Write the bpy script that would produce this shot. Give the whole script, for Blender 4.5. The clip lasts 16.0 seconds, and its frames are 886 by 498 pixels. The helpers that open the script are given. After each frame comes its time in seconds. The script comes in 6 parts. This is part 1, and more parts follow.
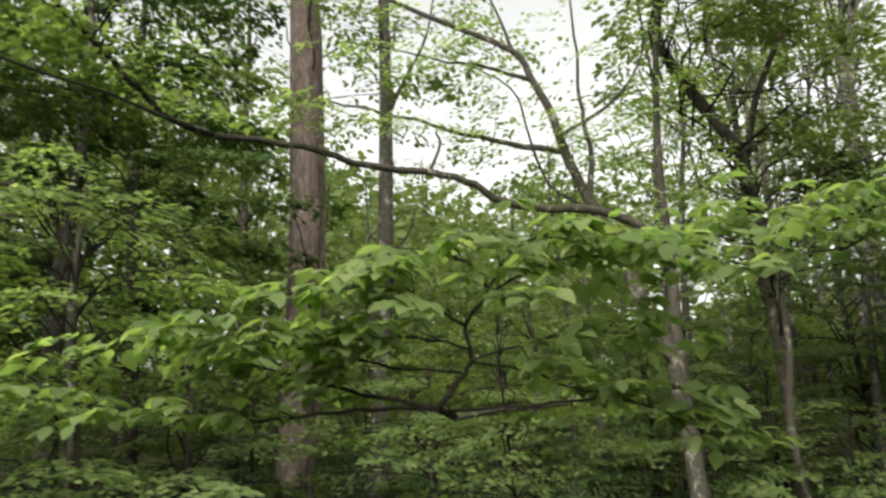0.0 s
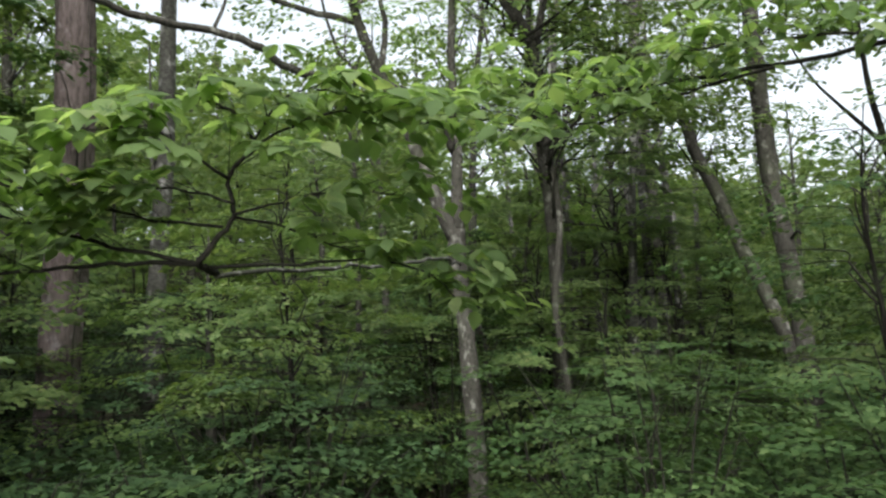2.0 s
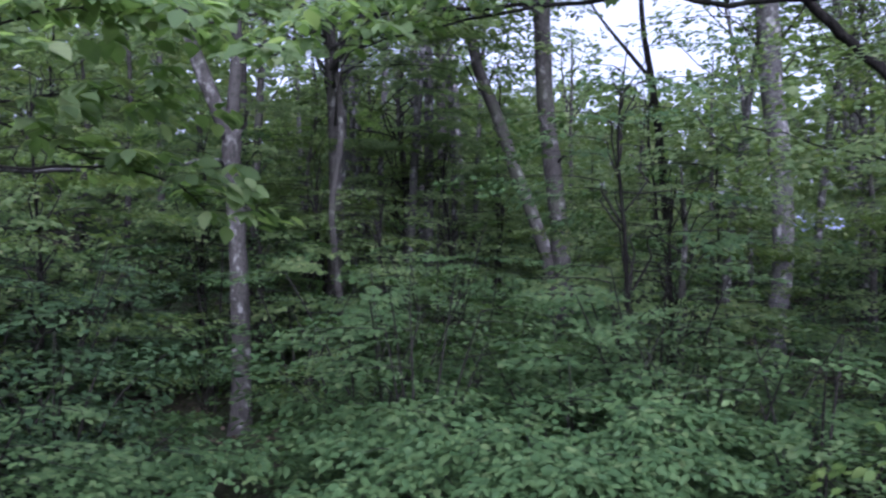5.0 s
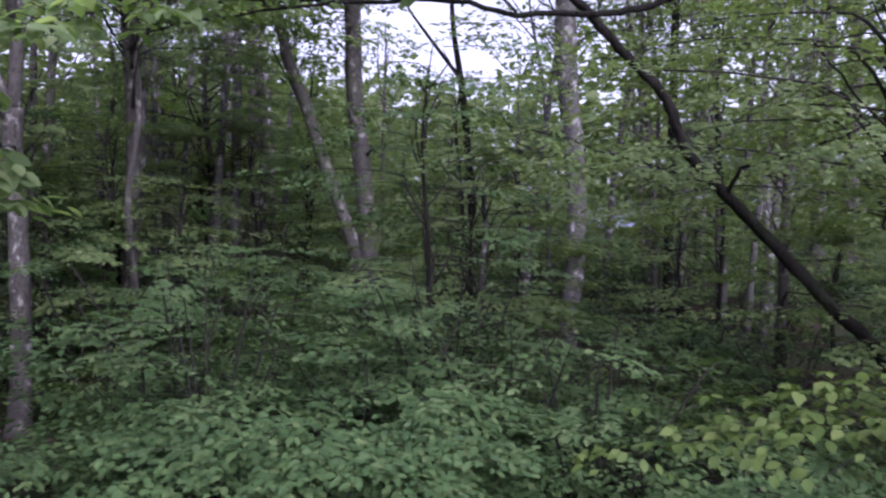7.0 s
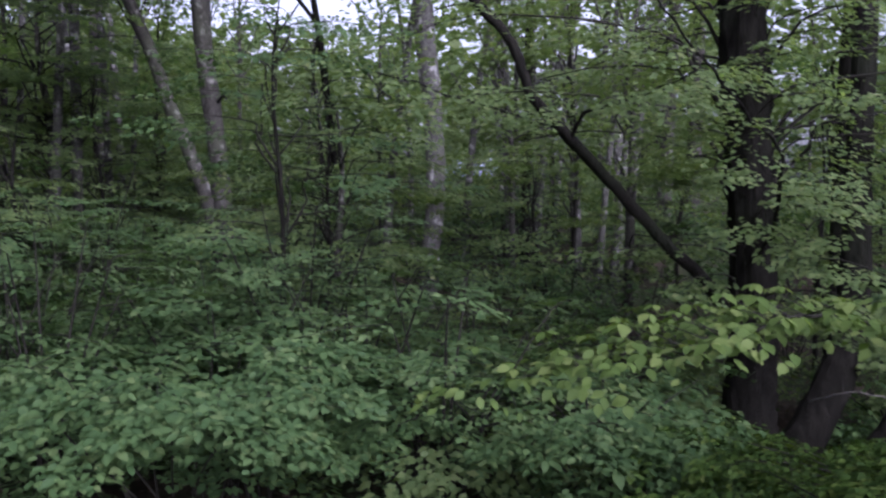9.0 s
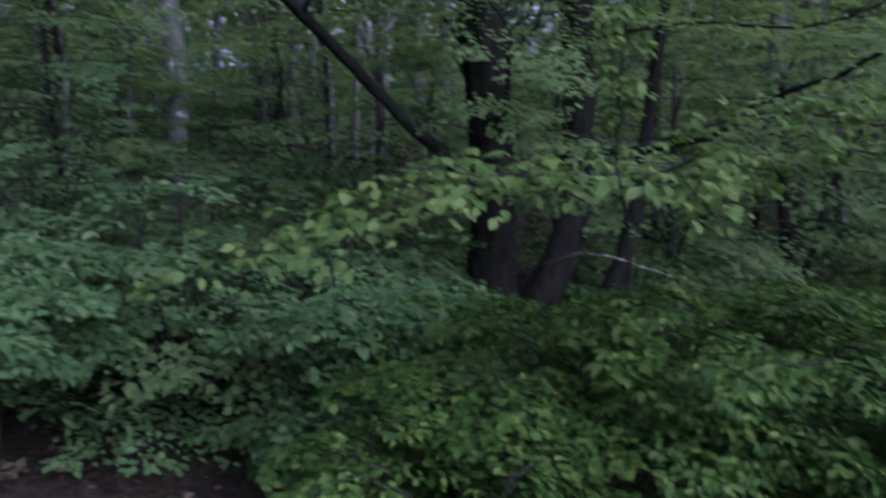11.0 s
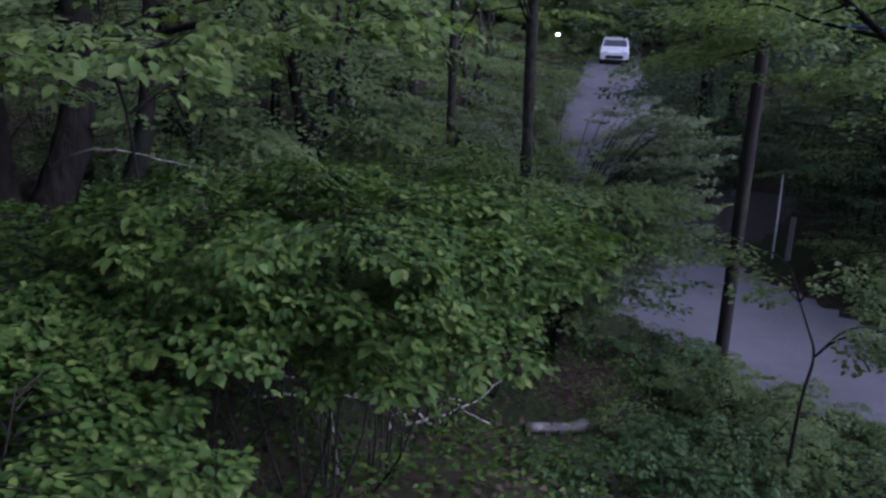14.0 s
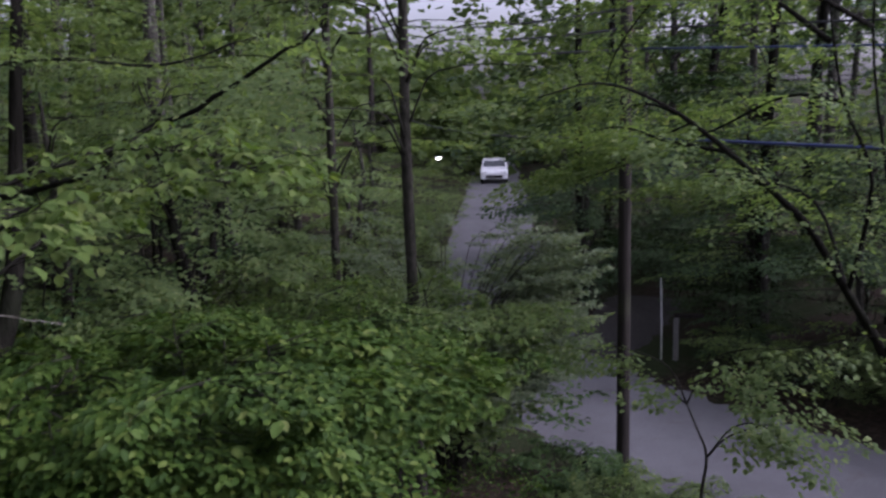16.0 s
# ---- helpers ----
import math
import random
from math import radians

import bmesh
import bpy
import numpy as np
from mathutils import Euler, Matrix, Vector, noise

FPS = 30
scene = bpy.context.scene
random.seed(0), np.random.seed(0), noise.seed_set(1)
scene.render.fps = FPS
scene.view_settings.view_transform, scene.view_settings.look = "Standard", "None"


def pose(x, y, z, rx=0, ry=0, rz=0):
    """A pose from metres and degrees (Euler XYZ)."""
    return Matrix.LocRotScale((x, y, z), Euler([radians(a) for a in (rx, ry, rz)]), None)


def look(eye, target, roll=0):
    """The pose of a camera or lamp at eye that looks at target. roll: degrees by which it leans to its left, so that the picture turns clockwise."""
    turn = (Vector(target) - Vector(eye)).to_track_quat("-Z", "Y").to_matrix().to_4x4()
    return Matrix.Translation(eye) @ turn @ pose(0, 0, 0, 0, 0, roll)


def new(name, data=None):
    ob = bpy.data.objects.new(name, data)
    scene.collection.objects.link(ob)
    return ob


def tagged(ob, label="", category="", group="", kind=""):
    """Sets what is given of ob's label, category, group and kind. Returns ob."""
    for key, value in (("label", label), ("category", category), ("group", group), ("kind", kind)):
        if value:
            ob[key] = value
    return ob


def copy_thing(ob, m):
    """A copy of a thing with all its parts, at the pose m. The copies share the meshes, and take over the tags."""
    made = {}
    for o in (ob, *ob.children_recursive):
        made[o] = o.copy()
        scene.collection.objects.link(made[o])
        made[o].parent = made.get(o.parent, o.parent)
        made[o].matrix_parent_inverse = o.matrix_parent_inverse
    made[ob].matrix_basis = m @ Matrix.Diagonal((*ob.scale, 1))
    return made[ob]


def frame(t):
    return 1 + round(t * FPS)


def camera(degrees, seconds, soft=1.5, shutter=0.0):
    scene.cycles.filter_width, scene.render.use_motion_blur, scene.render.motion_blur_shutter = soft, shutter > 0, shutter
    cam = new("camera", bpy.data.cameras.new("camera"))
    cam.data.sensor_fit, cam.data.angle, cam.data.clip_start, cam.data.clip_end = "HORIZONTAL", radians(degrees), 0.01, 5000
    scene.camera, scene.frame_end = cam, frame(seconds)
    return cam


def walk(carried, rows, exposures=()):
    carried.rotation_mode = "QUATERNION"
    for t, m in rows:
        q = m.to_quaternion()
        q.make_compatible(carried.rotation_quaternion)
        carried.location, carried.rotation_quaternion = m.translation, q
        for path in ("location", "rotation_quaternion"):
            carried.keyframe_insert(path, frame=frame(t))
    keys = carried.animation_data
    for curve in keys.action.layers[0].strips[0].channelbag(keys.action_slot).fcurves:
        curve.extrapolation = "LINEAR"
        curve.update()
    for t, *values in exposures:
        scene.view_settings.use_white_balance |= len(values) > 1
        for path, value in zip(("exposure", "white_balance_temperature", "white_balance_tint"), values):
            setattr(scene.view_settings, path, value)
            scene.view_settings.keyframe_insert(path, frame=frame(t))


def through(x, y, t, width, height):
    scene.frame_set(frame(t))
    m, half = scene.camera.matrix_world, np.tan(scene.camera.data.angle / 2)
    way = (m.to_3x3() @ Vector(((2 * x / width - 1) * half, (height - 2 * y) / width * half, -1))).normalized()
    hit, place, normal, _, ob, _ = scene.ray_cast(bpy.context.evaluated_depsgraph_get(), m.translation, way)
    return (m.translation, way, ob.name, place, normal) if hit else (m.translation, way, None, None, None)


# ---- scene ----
cam = camera(55.2, 16.0, soft=2.45, shutter=0.5)
PATH = [
    (0, (-0.269, 0.034, 6.141), (0.731, 1.693, 6.639), -2.8),
    (0.5, (-0.215, 0.059, 6.117), (0.881, 1.675, 6.55), -2.3),
    (0.9, (-0.182, 0.035, 6.085), (1.023, 1.588, 6.456), -2.2),
    (1, (-0.17, 0.043, 6.077), (1.06, 1.579, 6.432), -2.0),
    (1.5, (-0.13, 0.034, 6.036), (1.217, 1.493, 6.275), -2.3),
    (2, (-0.109, 0.036, 6.022), (1.287, 1.454, 6.231), -2.7),
    (2.5, (-0.089, 0.037, 6.012), (1.36, 1.407, 6.166), -2.7),
    (3, (-0.075, 0.022, 6.004), (1.426, 1.342, 6.086), -1.9),
    (3.2, (-0.07, 0.025, 6.002), (1.45, 1.324, 6.06), -1.6),
    (5.3, (-0.014, -0.189, 6.154), (1.715, 0.815, 6.115), 0.4),
    (5.5, (-0.031, -0.214, 6.165), (1.716, 0.759, 6.132), 0.4),
    (6, (-0.025, -0.241, 6.174), (1.784, 0.612, 6.139), 1.0),
    (6.5, (-0.035, -0.248, 6.155), (1.834, 0.463, 6.109), 1.5),
    (7, (-0.001, -0.282, 6.158), (1.888, 0.373, 6.104), 1.4),
    (7.5, (0.055, -0.316, 6.143), (1.972, 0.25, 6.057), 1.4),
    (8, (0.107, -0.347, 6.127), (2.048, 0.122, 6.026), 1.5),
    (10.3, (0.088, -0.547, 6.089), (2.064, -0.417, 5.804), -0.5),
    (10.5, (0.143, -0.579, 6.055), (2.12, -0.522, 5.755), -0.4),
    (11, (0.177, -0.603, 6.004), (2.127, -0.79, 5.599), -0.5),
    (11.5, (0.157, -0.581, 5.969), (2.032, -1.052, 5.457), 0.8),
    (12, (0.124, -0.597, 5.94), (1.909, -1.288, 5.359), 1.0),
    (12.5, (0.126, -0.625, 5.929), (1.823, -1.469, 5.29), 1.2),
    (13, (0.156, -0.67, 5.921), (1.772, -1.654, 5.275), 1.4),
    (13.5, (0.142, -0.689, 5.927), (1.687, -1.781, 5.277), 1.9),
    (14, (0.152, -0.738, 5.926), (1.669, -1.881, 5.298), 1.6),
    (14.5, (0.145, -0.769, 5.942), (1.64, -1.968, 5.369), 1.3),
    (15, (0.14, -0.792, 5.968), (1.613, -2.055, 5.485), 0.4),
    (15.5, (0.132, -0.799, 5.987), (1.583, -2.112, 5.573), -0.1),
    (16, (0.073, -0.793, 6.008), (1.487, -2.165, 5.66), -1.5),
]
walk(cam, [(t, look(eye, target, roll)) for t, eye, target, roll in PATH],
     [(0, 1.34, 7200, 5), (1, 1.26, 6300, 6), (2.5, 1.34, 6200, 8), (3.2, 1.3, 5600, 14), (5.5, 1.35, 5000, 38), (6.5, 1.35, 5300, 45), (8, 1.25, 5400, 35), (10.5, 1.0, 5000, 34), (11.5, 0.75, 4600, 28), (12.5, 0.6, 4400, 30), (13.5, 0.6, 4700, 40), (14.5, 0.7, 5200, 34), (16, 0.9, 5600, 32)])

# ---- world and light: an overcast evening sky ----
world = bpy.data.worlds.new("evening_sky")
scene.world = world
world.use_nodes = True
wn = world.node_tree
sky = wn.nodes.new("ShaderNodeTexSky")
sky.sky_type = "NISHITA"
sky.sun_disc = False
sky.sun_elevation = radians(38)
sky.sun_rotation = radians(230)
sky.altitude = 200
sky.air_density, sky.dust_density, sky.ozone_density = 1.0, 6.0, 1.0
bg = wn.nodes["Background"]
bg.inputs["Strength"].default_value = 0.15
cloud = wn.nodes.new("ShaderNodeHueSaturation")
cloud.inputs["Saturation"].default_value = 0.22
wn.links.new(sky.outputs["Color"], cloud.inputs["Color"])
wn.links.new(cloud.outputs["Color"], bg.inputs["Color"])

sun = new("sun", bpy.data.lights.new("sun", "SUN"))
sun.data.energy, sun.data.angle, sun.data.color = 1.25, radians(50), (1.0, 0.97, 0.92)
sun.matrix_world = look((0, 0, 60), (30, 25, 29.5))


# ---- materials ----
def nodes_of(name):
    m = bpy.data.materials.new(name)
    m.use_nodes = True
    nt = m.node_tree
    return m, nt, nt.nodes["Principled BSDF"], nt.nodes["Material Output"]


def ramp(nt, source, stops):
    r = nt.nodes.new("ShaderNodeValToRGB")
    els = r.color_ramp.elements
    while len(els) < len(stops):
        els.new(0.5)
    for e, (p, c) in zip(els, stops):
        e.position, e.color = p, (*c, 1)
    nt.links.new(source, r.inputs["Fac"])
    return r.outputs["Color"]


def noise_tex(nt, scale, detail=4, stretch=(1, 1, 1), rough=0.55):
    tc = nt.nodes.new("ShaderNodeTexCoord")
    mp = nt.nodes.new("ShaderNodeMapping")
    mp.inputs["Scale"].default_value = stretch
    nt.links.new(tc.outputs["Object"], mp.inputs["Vector"])
    n = nt.nodes.new("ShaderNodeTexNoise")
    n.inputs["Scale"].default_value, n.inputs["Detail"].default_value = scale, detail
    n.inputs["Roughness"].default_value = rough
    nt.links.new(mp.outputs["Vector"], n.inputs["Vector"])
    return n.outputs["Fac"]


def mixed(nt, fac, a, b, kind="MIX"):
    m = nt.nodes.new("ShaderNodeMix")
    m.data_type, m.blend_type = "RGBA", kind
    for key, v in ((0, fac), (6, a), (7, b)):
        if isinstance(v, (int, float)):
            m.inputs[key].default_value = v
        elif isinstance(v, tuple):
            m.inputs[key].default_value = (*v, 1)
        else:
            nt.links.new(v, m.inputs[key])
    return m.outputs[2]


def bumped(nt, bsdf, height, strength, distance):
    b = nt.nodes.new("ShaderNodeBump")
    b.inputs["Strength"].default_value, b.inputs["Distance"].default_value = strength, distance
    nt.links.new(height, b.inputs["Height"])
    nt.links.new(b.outputs["Normal"], bsdf.inputs["Normal"])


def leaf_material(name, stops, through_colour, single=False, through=0.45, rough=0.58, gloss=0.16):
    m, nt, p, out = nodes_of(name)
    if single:
        rnd = nt.nodes.new("ShaderNodeObjectInfo").outputs["Random"]
    else:
        rnd = nt.nodes.new("ShaderNodeNewGeometry").outputs["Random Per Island"]
    col = ramp(nt, rnd, stops)
    spots = noise_tex(nt, 3.0, 3)
    col = mixed(nt, 0.25, col, ramp(nt, spots, [(0.35, (0.55, 0.6, 0.5)), (0.7, (1.25, 1.2, 1.0))]), "MULTIPLY")
    nt.links.new(col, p.inputs["Base Color"])
    p.inputs["Roughness"].default_value = rough
    p.inputs["Specular IOR Level"].default_value = gloss
    bumped(nt, p, noise_tex(nt, 90, 2), 0.25, 0.004)
    tr = nt.nodes.new("ShaderNodeBsdfTranslucent")
    nt.links.new(mixed(nt, 1.0, col, through_colour, "MULTIPLY"), tr.inputs["Color"])
    mx = nt.nodes.new("ShaderNodeMixShader")
    mx.inputs[0].default_value = through
    nt.links.new(p.outputs[0], mx.inputs[1])
    nt.links.new(tr.outputs[0], mx.inputs[2])
    nt.links.new(mx.outputs[0], out.inputs["Surface"])
    return m


def bark_material(name, dark, mid, pale, pale_from=0.55, scale=7.0, stretch=(1, 1, 0.35), patch=2.2, depth=0.02, moss=(0.06, 0.075, 0.035)):
    m, nt, p, out = nodes_of(name)
    fine = noise_tex(nt, scale * 4, 6, stretch, 0.65)
    big = noise_tex(nt, patch, 4, (1, 1, 0.7), 0.6)
    col = ramp(nt, fine, [(0.3, dark), (0.6, mid)])
    col = mixed(nt, ramp(nt, big, [(pale_from, (0, 0, 0)), (pale_from + 0.1, (1, 1, 1))]), col, pale)
    green = noise_tex(nt, 1.3, 3)
    col = mixed(nt, ramp(nt, green, [(0.52, (0, 0, 0)), (0.72, (0.35, 0.35, 0.35))]), col, moss)
    nt.links.new(col, p.inputs["Base Color"])
    p.inputs["Roughness"].default_value = 0.9
    p.inputs["Specular IOR Level"].default_value = 0.06
    bumped(nt, p, fine, 0.9, depth)
    return m


def plain_material(name, a, b, scale=12, rough=0.8, metal=0.0, bump=0.3):
    m, nt, p, out = nodes_of(name)
    n = noise_tex(nt, scale, 5)
    nt.links.new(ramp(nt, n, [(0.3, a), (0.7, b)]), p.inputs["Base Color"])
    p.inputs["Roughness"].default_value, p.inputs["Metallic"].default_value = rough, metal
    if rough > 0.75:
        p.inputs["Specular IOR Level"].default_value = 0.1
    bumped(nt, p, n, bump, 0.01)
    return m


def ground_material():
    m, nt, p, out = nodes_of("forest_floor")
    fine = noise_tex(nt, 9, 8, rough=0.7)
    big = noise_tex(nt, 0.5, 4)
    col = ramp(nt, fine, [(0.3, (0.010, 0.0075, 0.0055)), (0.5, (0.026, 0.019, 0.0135)), (0.72, (0.065, 0.048, 0.034))])
    moss = ramp(nt, big, [(0.42, (0, 0, 0)), (0.58, (0.7, 0.7, 0.7))])
    col = mixed(nt, moss, col, (0.022, 0.036, 0.012))
    nt.links.new(col, p.inputs["Base Color"])
    p.inputs["Roughness"].default_value = 0.95
    p.inputs["Specular IOR Level"].default_value = 0.08
    bumped(nt, p, fine, 1.0, 0.05)
    return m


def road_material():
    m, nt, p, out = nodes_of("worn_asphalt")
    grit = noise_tex(nt, 60, 4, rough=0.7)
    stain = noise_tex(nt, 0.7, 5, (1, 1, 1), 0.6)
    col = ramp(nt, grit, [(0.3, (0.085, 0.083, 0.088)), (0.7, (0.15, 0.147, 0.155))])
    col = mixed(nt, 0.8, col, ramp(nt, stain, [(0.3, (0.72, 0.72, 0.72)), (0.65, (1.12, 1.11, 1.12))]), "MULTIPLY")
    dirt = noise_tex(nt, 2.5, 6)
    col = mixed(nt, ramp(nt, dirt, [(0.6, (0, 0, 0)), (0.75, (0.5, 0.5, 0.5))]), col, (0.075, 0.062, 0.048))
    nt.links.new(col, p.inputs["Base Color"])
    p.inputs["Roughness"].default_value = 0.85
    p.inputs["Specular IOR Level"].default_value = 0.25
    bumped(nt, p, grit, 0.5, 0.006)
    return m


YG = (1.12, 1.2, 0.62)
LEAF_BRIGHT = [(0.0, (0.122, 0.182, 0.076)), (0.5, (0.172, 0.246, 0.104)), (0.85, (0.222, 0.3, 0.128)), (1.0, (0.28, 0.336, 0.165))]
LEAF_MID = [(0.0, (0.076, 0.116, 0.042)), (0.5, (0.104, 0.15, 0.056)), (0.9, (0.136, 0.184, 0.07)), (1.0, (0.18, 0.21, 0.092))]
LEAF_DEEP = [(0.0, (0.037, 0.072, 0.025)), (0.5, (0.052, 0.094, 0.032)), (0.9, (0.072, 0.117, 0.04)), (1.0, (0.104, 0.143, 0.055))]
# darker leaf colours for the wood's dim parts: shade put into the colour
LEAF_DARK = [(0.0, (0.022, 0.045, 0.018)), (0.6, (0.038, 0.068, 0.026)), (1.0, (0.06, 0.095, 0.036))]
LEAF_TIP = [(0.0, (0.056, 0.1, 0.019)), (0.6, (0.084, 0.136, 0.027)), (0.9, (0.12, 0.168, 0.038)), (1.0, (0.155, 0.185, 0.055))]
leaf_bright = leaf_material("young_leaf", LEAF_BRIGHT, YG, through=0.68)
leaf_bright_single = leaf_material("young_leaf_single", LEAF_BRIGHT, YG, single=True, through=0.68)
leaf_mid = leaf_material("woodland_leaf", LEAF_MID, (1.2, 1.25, 0.65), through=0.55)
leaf_mid_single = leaf_material("woodland_leaf_single", LEAF_MID, YG, single=True)
leaf_deep = leaf_material("shrub_leaf", LEAF_DEEP, YG, through=0.4, gloss=0.15)
LEAF_FRESH = [(0.0, (0.022, 0.048, 0.008)), (0.5, (0.036, 0.07, 0.011)), (0.85, (0.058, 0.098, 0.016)), (1.0, (0.095, 0.13, 0.026))]
leaf_fresh = leaf_material("slope_leaf", LEAF_FRESH, YG, through=0.4, gloss=0.14)
leaf_tip = leaf_material("shoot_tip_leaf", LEAF_TIP, YG, through=0.45, gloss=0.22)
leaf_tip_single = leaf_material("shoot_tip_leaf_single", LEAF_TIP, YG, single=True, through=0.45, gloss=0.22)
LEAF_GREY = [(0.0, (0.1, 0.135, 0.085)), (0.6, (0.145, 0.18, 0.115)), (1.0, (0.19, 0.22, 0.15))]
leaf_grey = leaf_material("grey_green_leaf", LEAF_GREY, YG, through=0.5)
LEAF_COOL = [(0.0, (0.05, 0.09, 0.03)), (0.6, (0.069, 0.115, 0.039)), (1.0, (0.1, 0.143, 0.054))]
leaf_cool = leaf_material("cool_green_tip_leaf", LEAF_COOL, YG, through=0.35, gloss=0.2)
leaf_cool_single = leaf_material("cool_green_tip_leaf_single", LEAF_COOL, YG, single=True, through=0.35, gloss=0.2)
LEAF_PALE = [(0.0, (0.056, 0.094, 0.019)), (0.6, (0.078, 0.121, 0.026)), (1.0, (0.118, 0.155, 0.042))]
leaf_pale = leaf_material("sapling_leaf", LEAF_PALE, YG, through=0.45)
leaf_pale_single = leaf_material("sapling_leaf_single", LEAF_PALE, YG, single=True, through=0.45)
leaf_dark = leaf_material("dark_leaf_for_shade", LEAF_DARK, YG, through=0.25)
leaf_dead = leaf_material("fallen_leaf", [(0, (0.022, 0.015, 0.010)), (0.6, (0.055, 0.039, 0.026)), (1, (0.11, 0.082, 0.06))], (1, 0.9, 0.7), through=0.1, rough=0.8)
bark_pine = bark_material("pine_bark", (0.045, 0.036, 0.034), (0.14, 0.112, 0.105), (0.2, 0.175, 0.17), 0.56, 6, (1, 1, 0.25), 6.5, 0.04)
bark_birch = bark_material("birch_bark", (0.024, 0.0225, 0.019), (0.086, 0.083, 0.073), (0.255, 0.25, 0.228), 0.56, 5, (1, 1, 1.4), 5.5, 0.014)
bark_grey = bark_material("grey_bark", (0.018, 0.0165, 0.0135), (0.052, 0.0485, 0.041), (0.155, 0.15, 0.132), 0.57, 7, (1, 1, 0.5), 8.5, 0.02)
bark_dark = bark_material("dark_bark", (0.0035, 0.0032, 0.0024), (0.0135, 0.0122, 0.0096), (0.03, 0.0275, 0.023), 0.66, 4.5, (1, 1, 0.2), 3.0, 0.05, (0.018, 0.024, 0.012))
bark_mid = bark_material("brown_grey_bark", (0.016, 0.0145, 0.0118), (0.05, 0.046, 0.038), (0.11, 0.104, 0.09), 0.6, 7, (1, 1, 0.35), 5.0, 0.018)
twig_wood = plain_material("twig_wood", (0.009, 0.0085, 0.0065), (0.03, 0.028, 0.021), 40, 0.95)
dead_wood = plain_material("bleached_dead_wood", (0.13, 0.115, 0.10), (0.36, 0.33, 0.30), 25)
log_bark = bark_material("log_bark", (0.035, 0.032, 0.03), (0.095, 0.088, 0.082), (0.17, 0.16, 0.15), 0.55, 6, (1, 1, 1), 5, 0.01)
pole_wood = bark_material("creosoted_pole", (0.014, 0.012, 0.011), (0.036, 0.031, 0.028), (0.06, 0.055, 0.052), 0.66, 9, (1, 1, 0.05), 2, 0.006)
soil = ground_material()
asphalt = road_material()
gravel = plain_material("driveway_gravel", (0.02, 0.018, 0.017), (0.075, 0.07, 0.067), 35, 0.95, 0, 0.8)
white_paint = plain_material("chalky_white_paint", (0.5, 0.5, 0.5), (0.72, 0.72, 0.71), 14, 0.6)
weathered_post = plain_material("weathered_grey_post", (0.13, 0.125, 0.12), (0.24, 0.23, 0.22), 18, 0.85)
car_white = plain_material("white_car_paint", (0.74, 0.75, 0.77), (0.82, 0.82, 0.84), 3, 0.25, 0, 0.02)
car_blue = plain_material("pale_blue_car_paint", (0.17, 0.19, 0.29), (0.23, 0.25, 0.36), 3, 0.3, 0, 0.02)
black_rubber = plain_material("black_rubber", (0.012, 0.012, 0.012), (0.03, 0.03, 0.03), 30, 0.8)
steel = plain_material("galvanised_steel", (0.3, 0.3, 0.31), (0.45, 0.45, 0.46), 20, 0.45, 0.9)
wire_black = plain_material("black_cable_sheath", (0.012, 0.012, 0.014), (0.025, 0.025, 0.028), 20, 0.5)
wire_blue = plain_material("blue_cable_sheath", (0.02, 0.03, 0.09), (0.03, 0.045, 0.13), 20, 0.45)
glass_dark = plain_material("car_glass", (0.05, 0.055, 0.06), (0.07, 0.075, 0.08), 5, 0.08, 0, 0.0)
ceramic = plain_material("brown_porcelain", (0.06, 0.03, 0.02), (0.1, 0.05, 0.03), 10, 0.25)
lamp_glow, lnt, lp, lo = nodes_of("lit_lamp_lens")
lp.inputs["Emission Color"].default_value, lp.inputs["Emission Strength"].default_value = (1, 0.96, 0.9, 1), 12


# ---- geometry helpers ----
def rng_for(seed):
    return np.random.default_rng(seed)


def smooth_path(points, per=4):
    """Catmull-Rom through the points; rows may carry a radius as fourth number."""
    p = np.array(points, float)
    if len(p) < 3:
        u = np.linspace(0, 1, per + 1)[:, None]
        return p[0] * (1 - u) + p[-1] * u
    q = np.vstack([2 * p[0] - p[1], p, 2 * p[-1] - p[-2]])
    out = []
    for i in range(1, len(q) - 2):
        for k in range(per):
            t = k / per
            a, b, c, d = q[i - 1], q[i], q[i + 1], q[i + 2]
            out.append(0.5 * (2 * b + (c - a) * t + (2 * a - 5 * b + 4 * c - d) * t * t + (3 * b - a - 3 * c + d) * t ** 3))
    out.append(q[-2])
    return np.array(out)


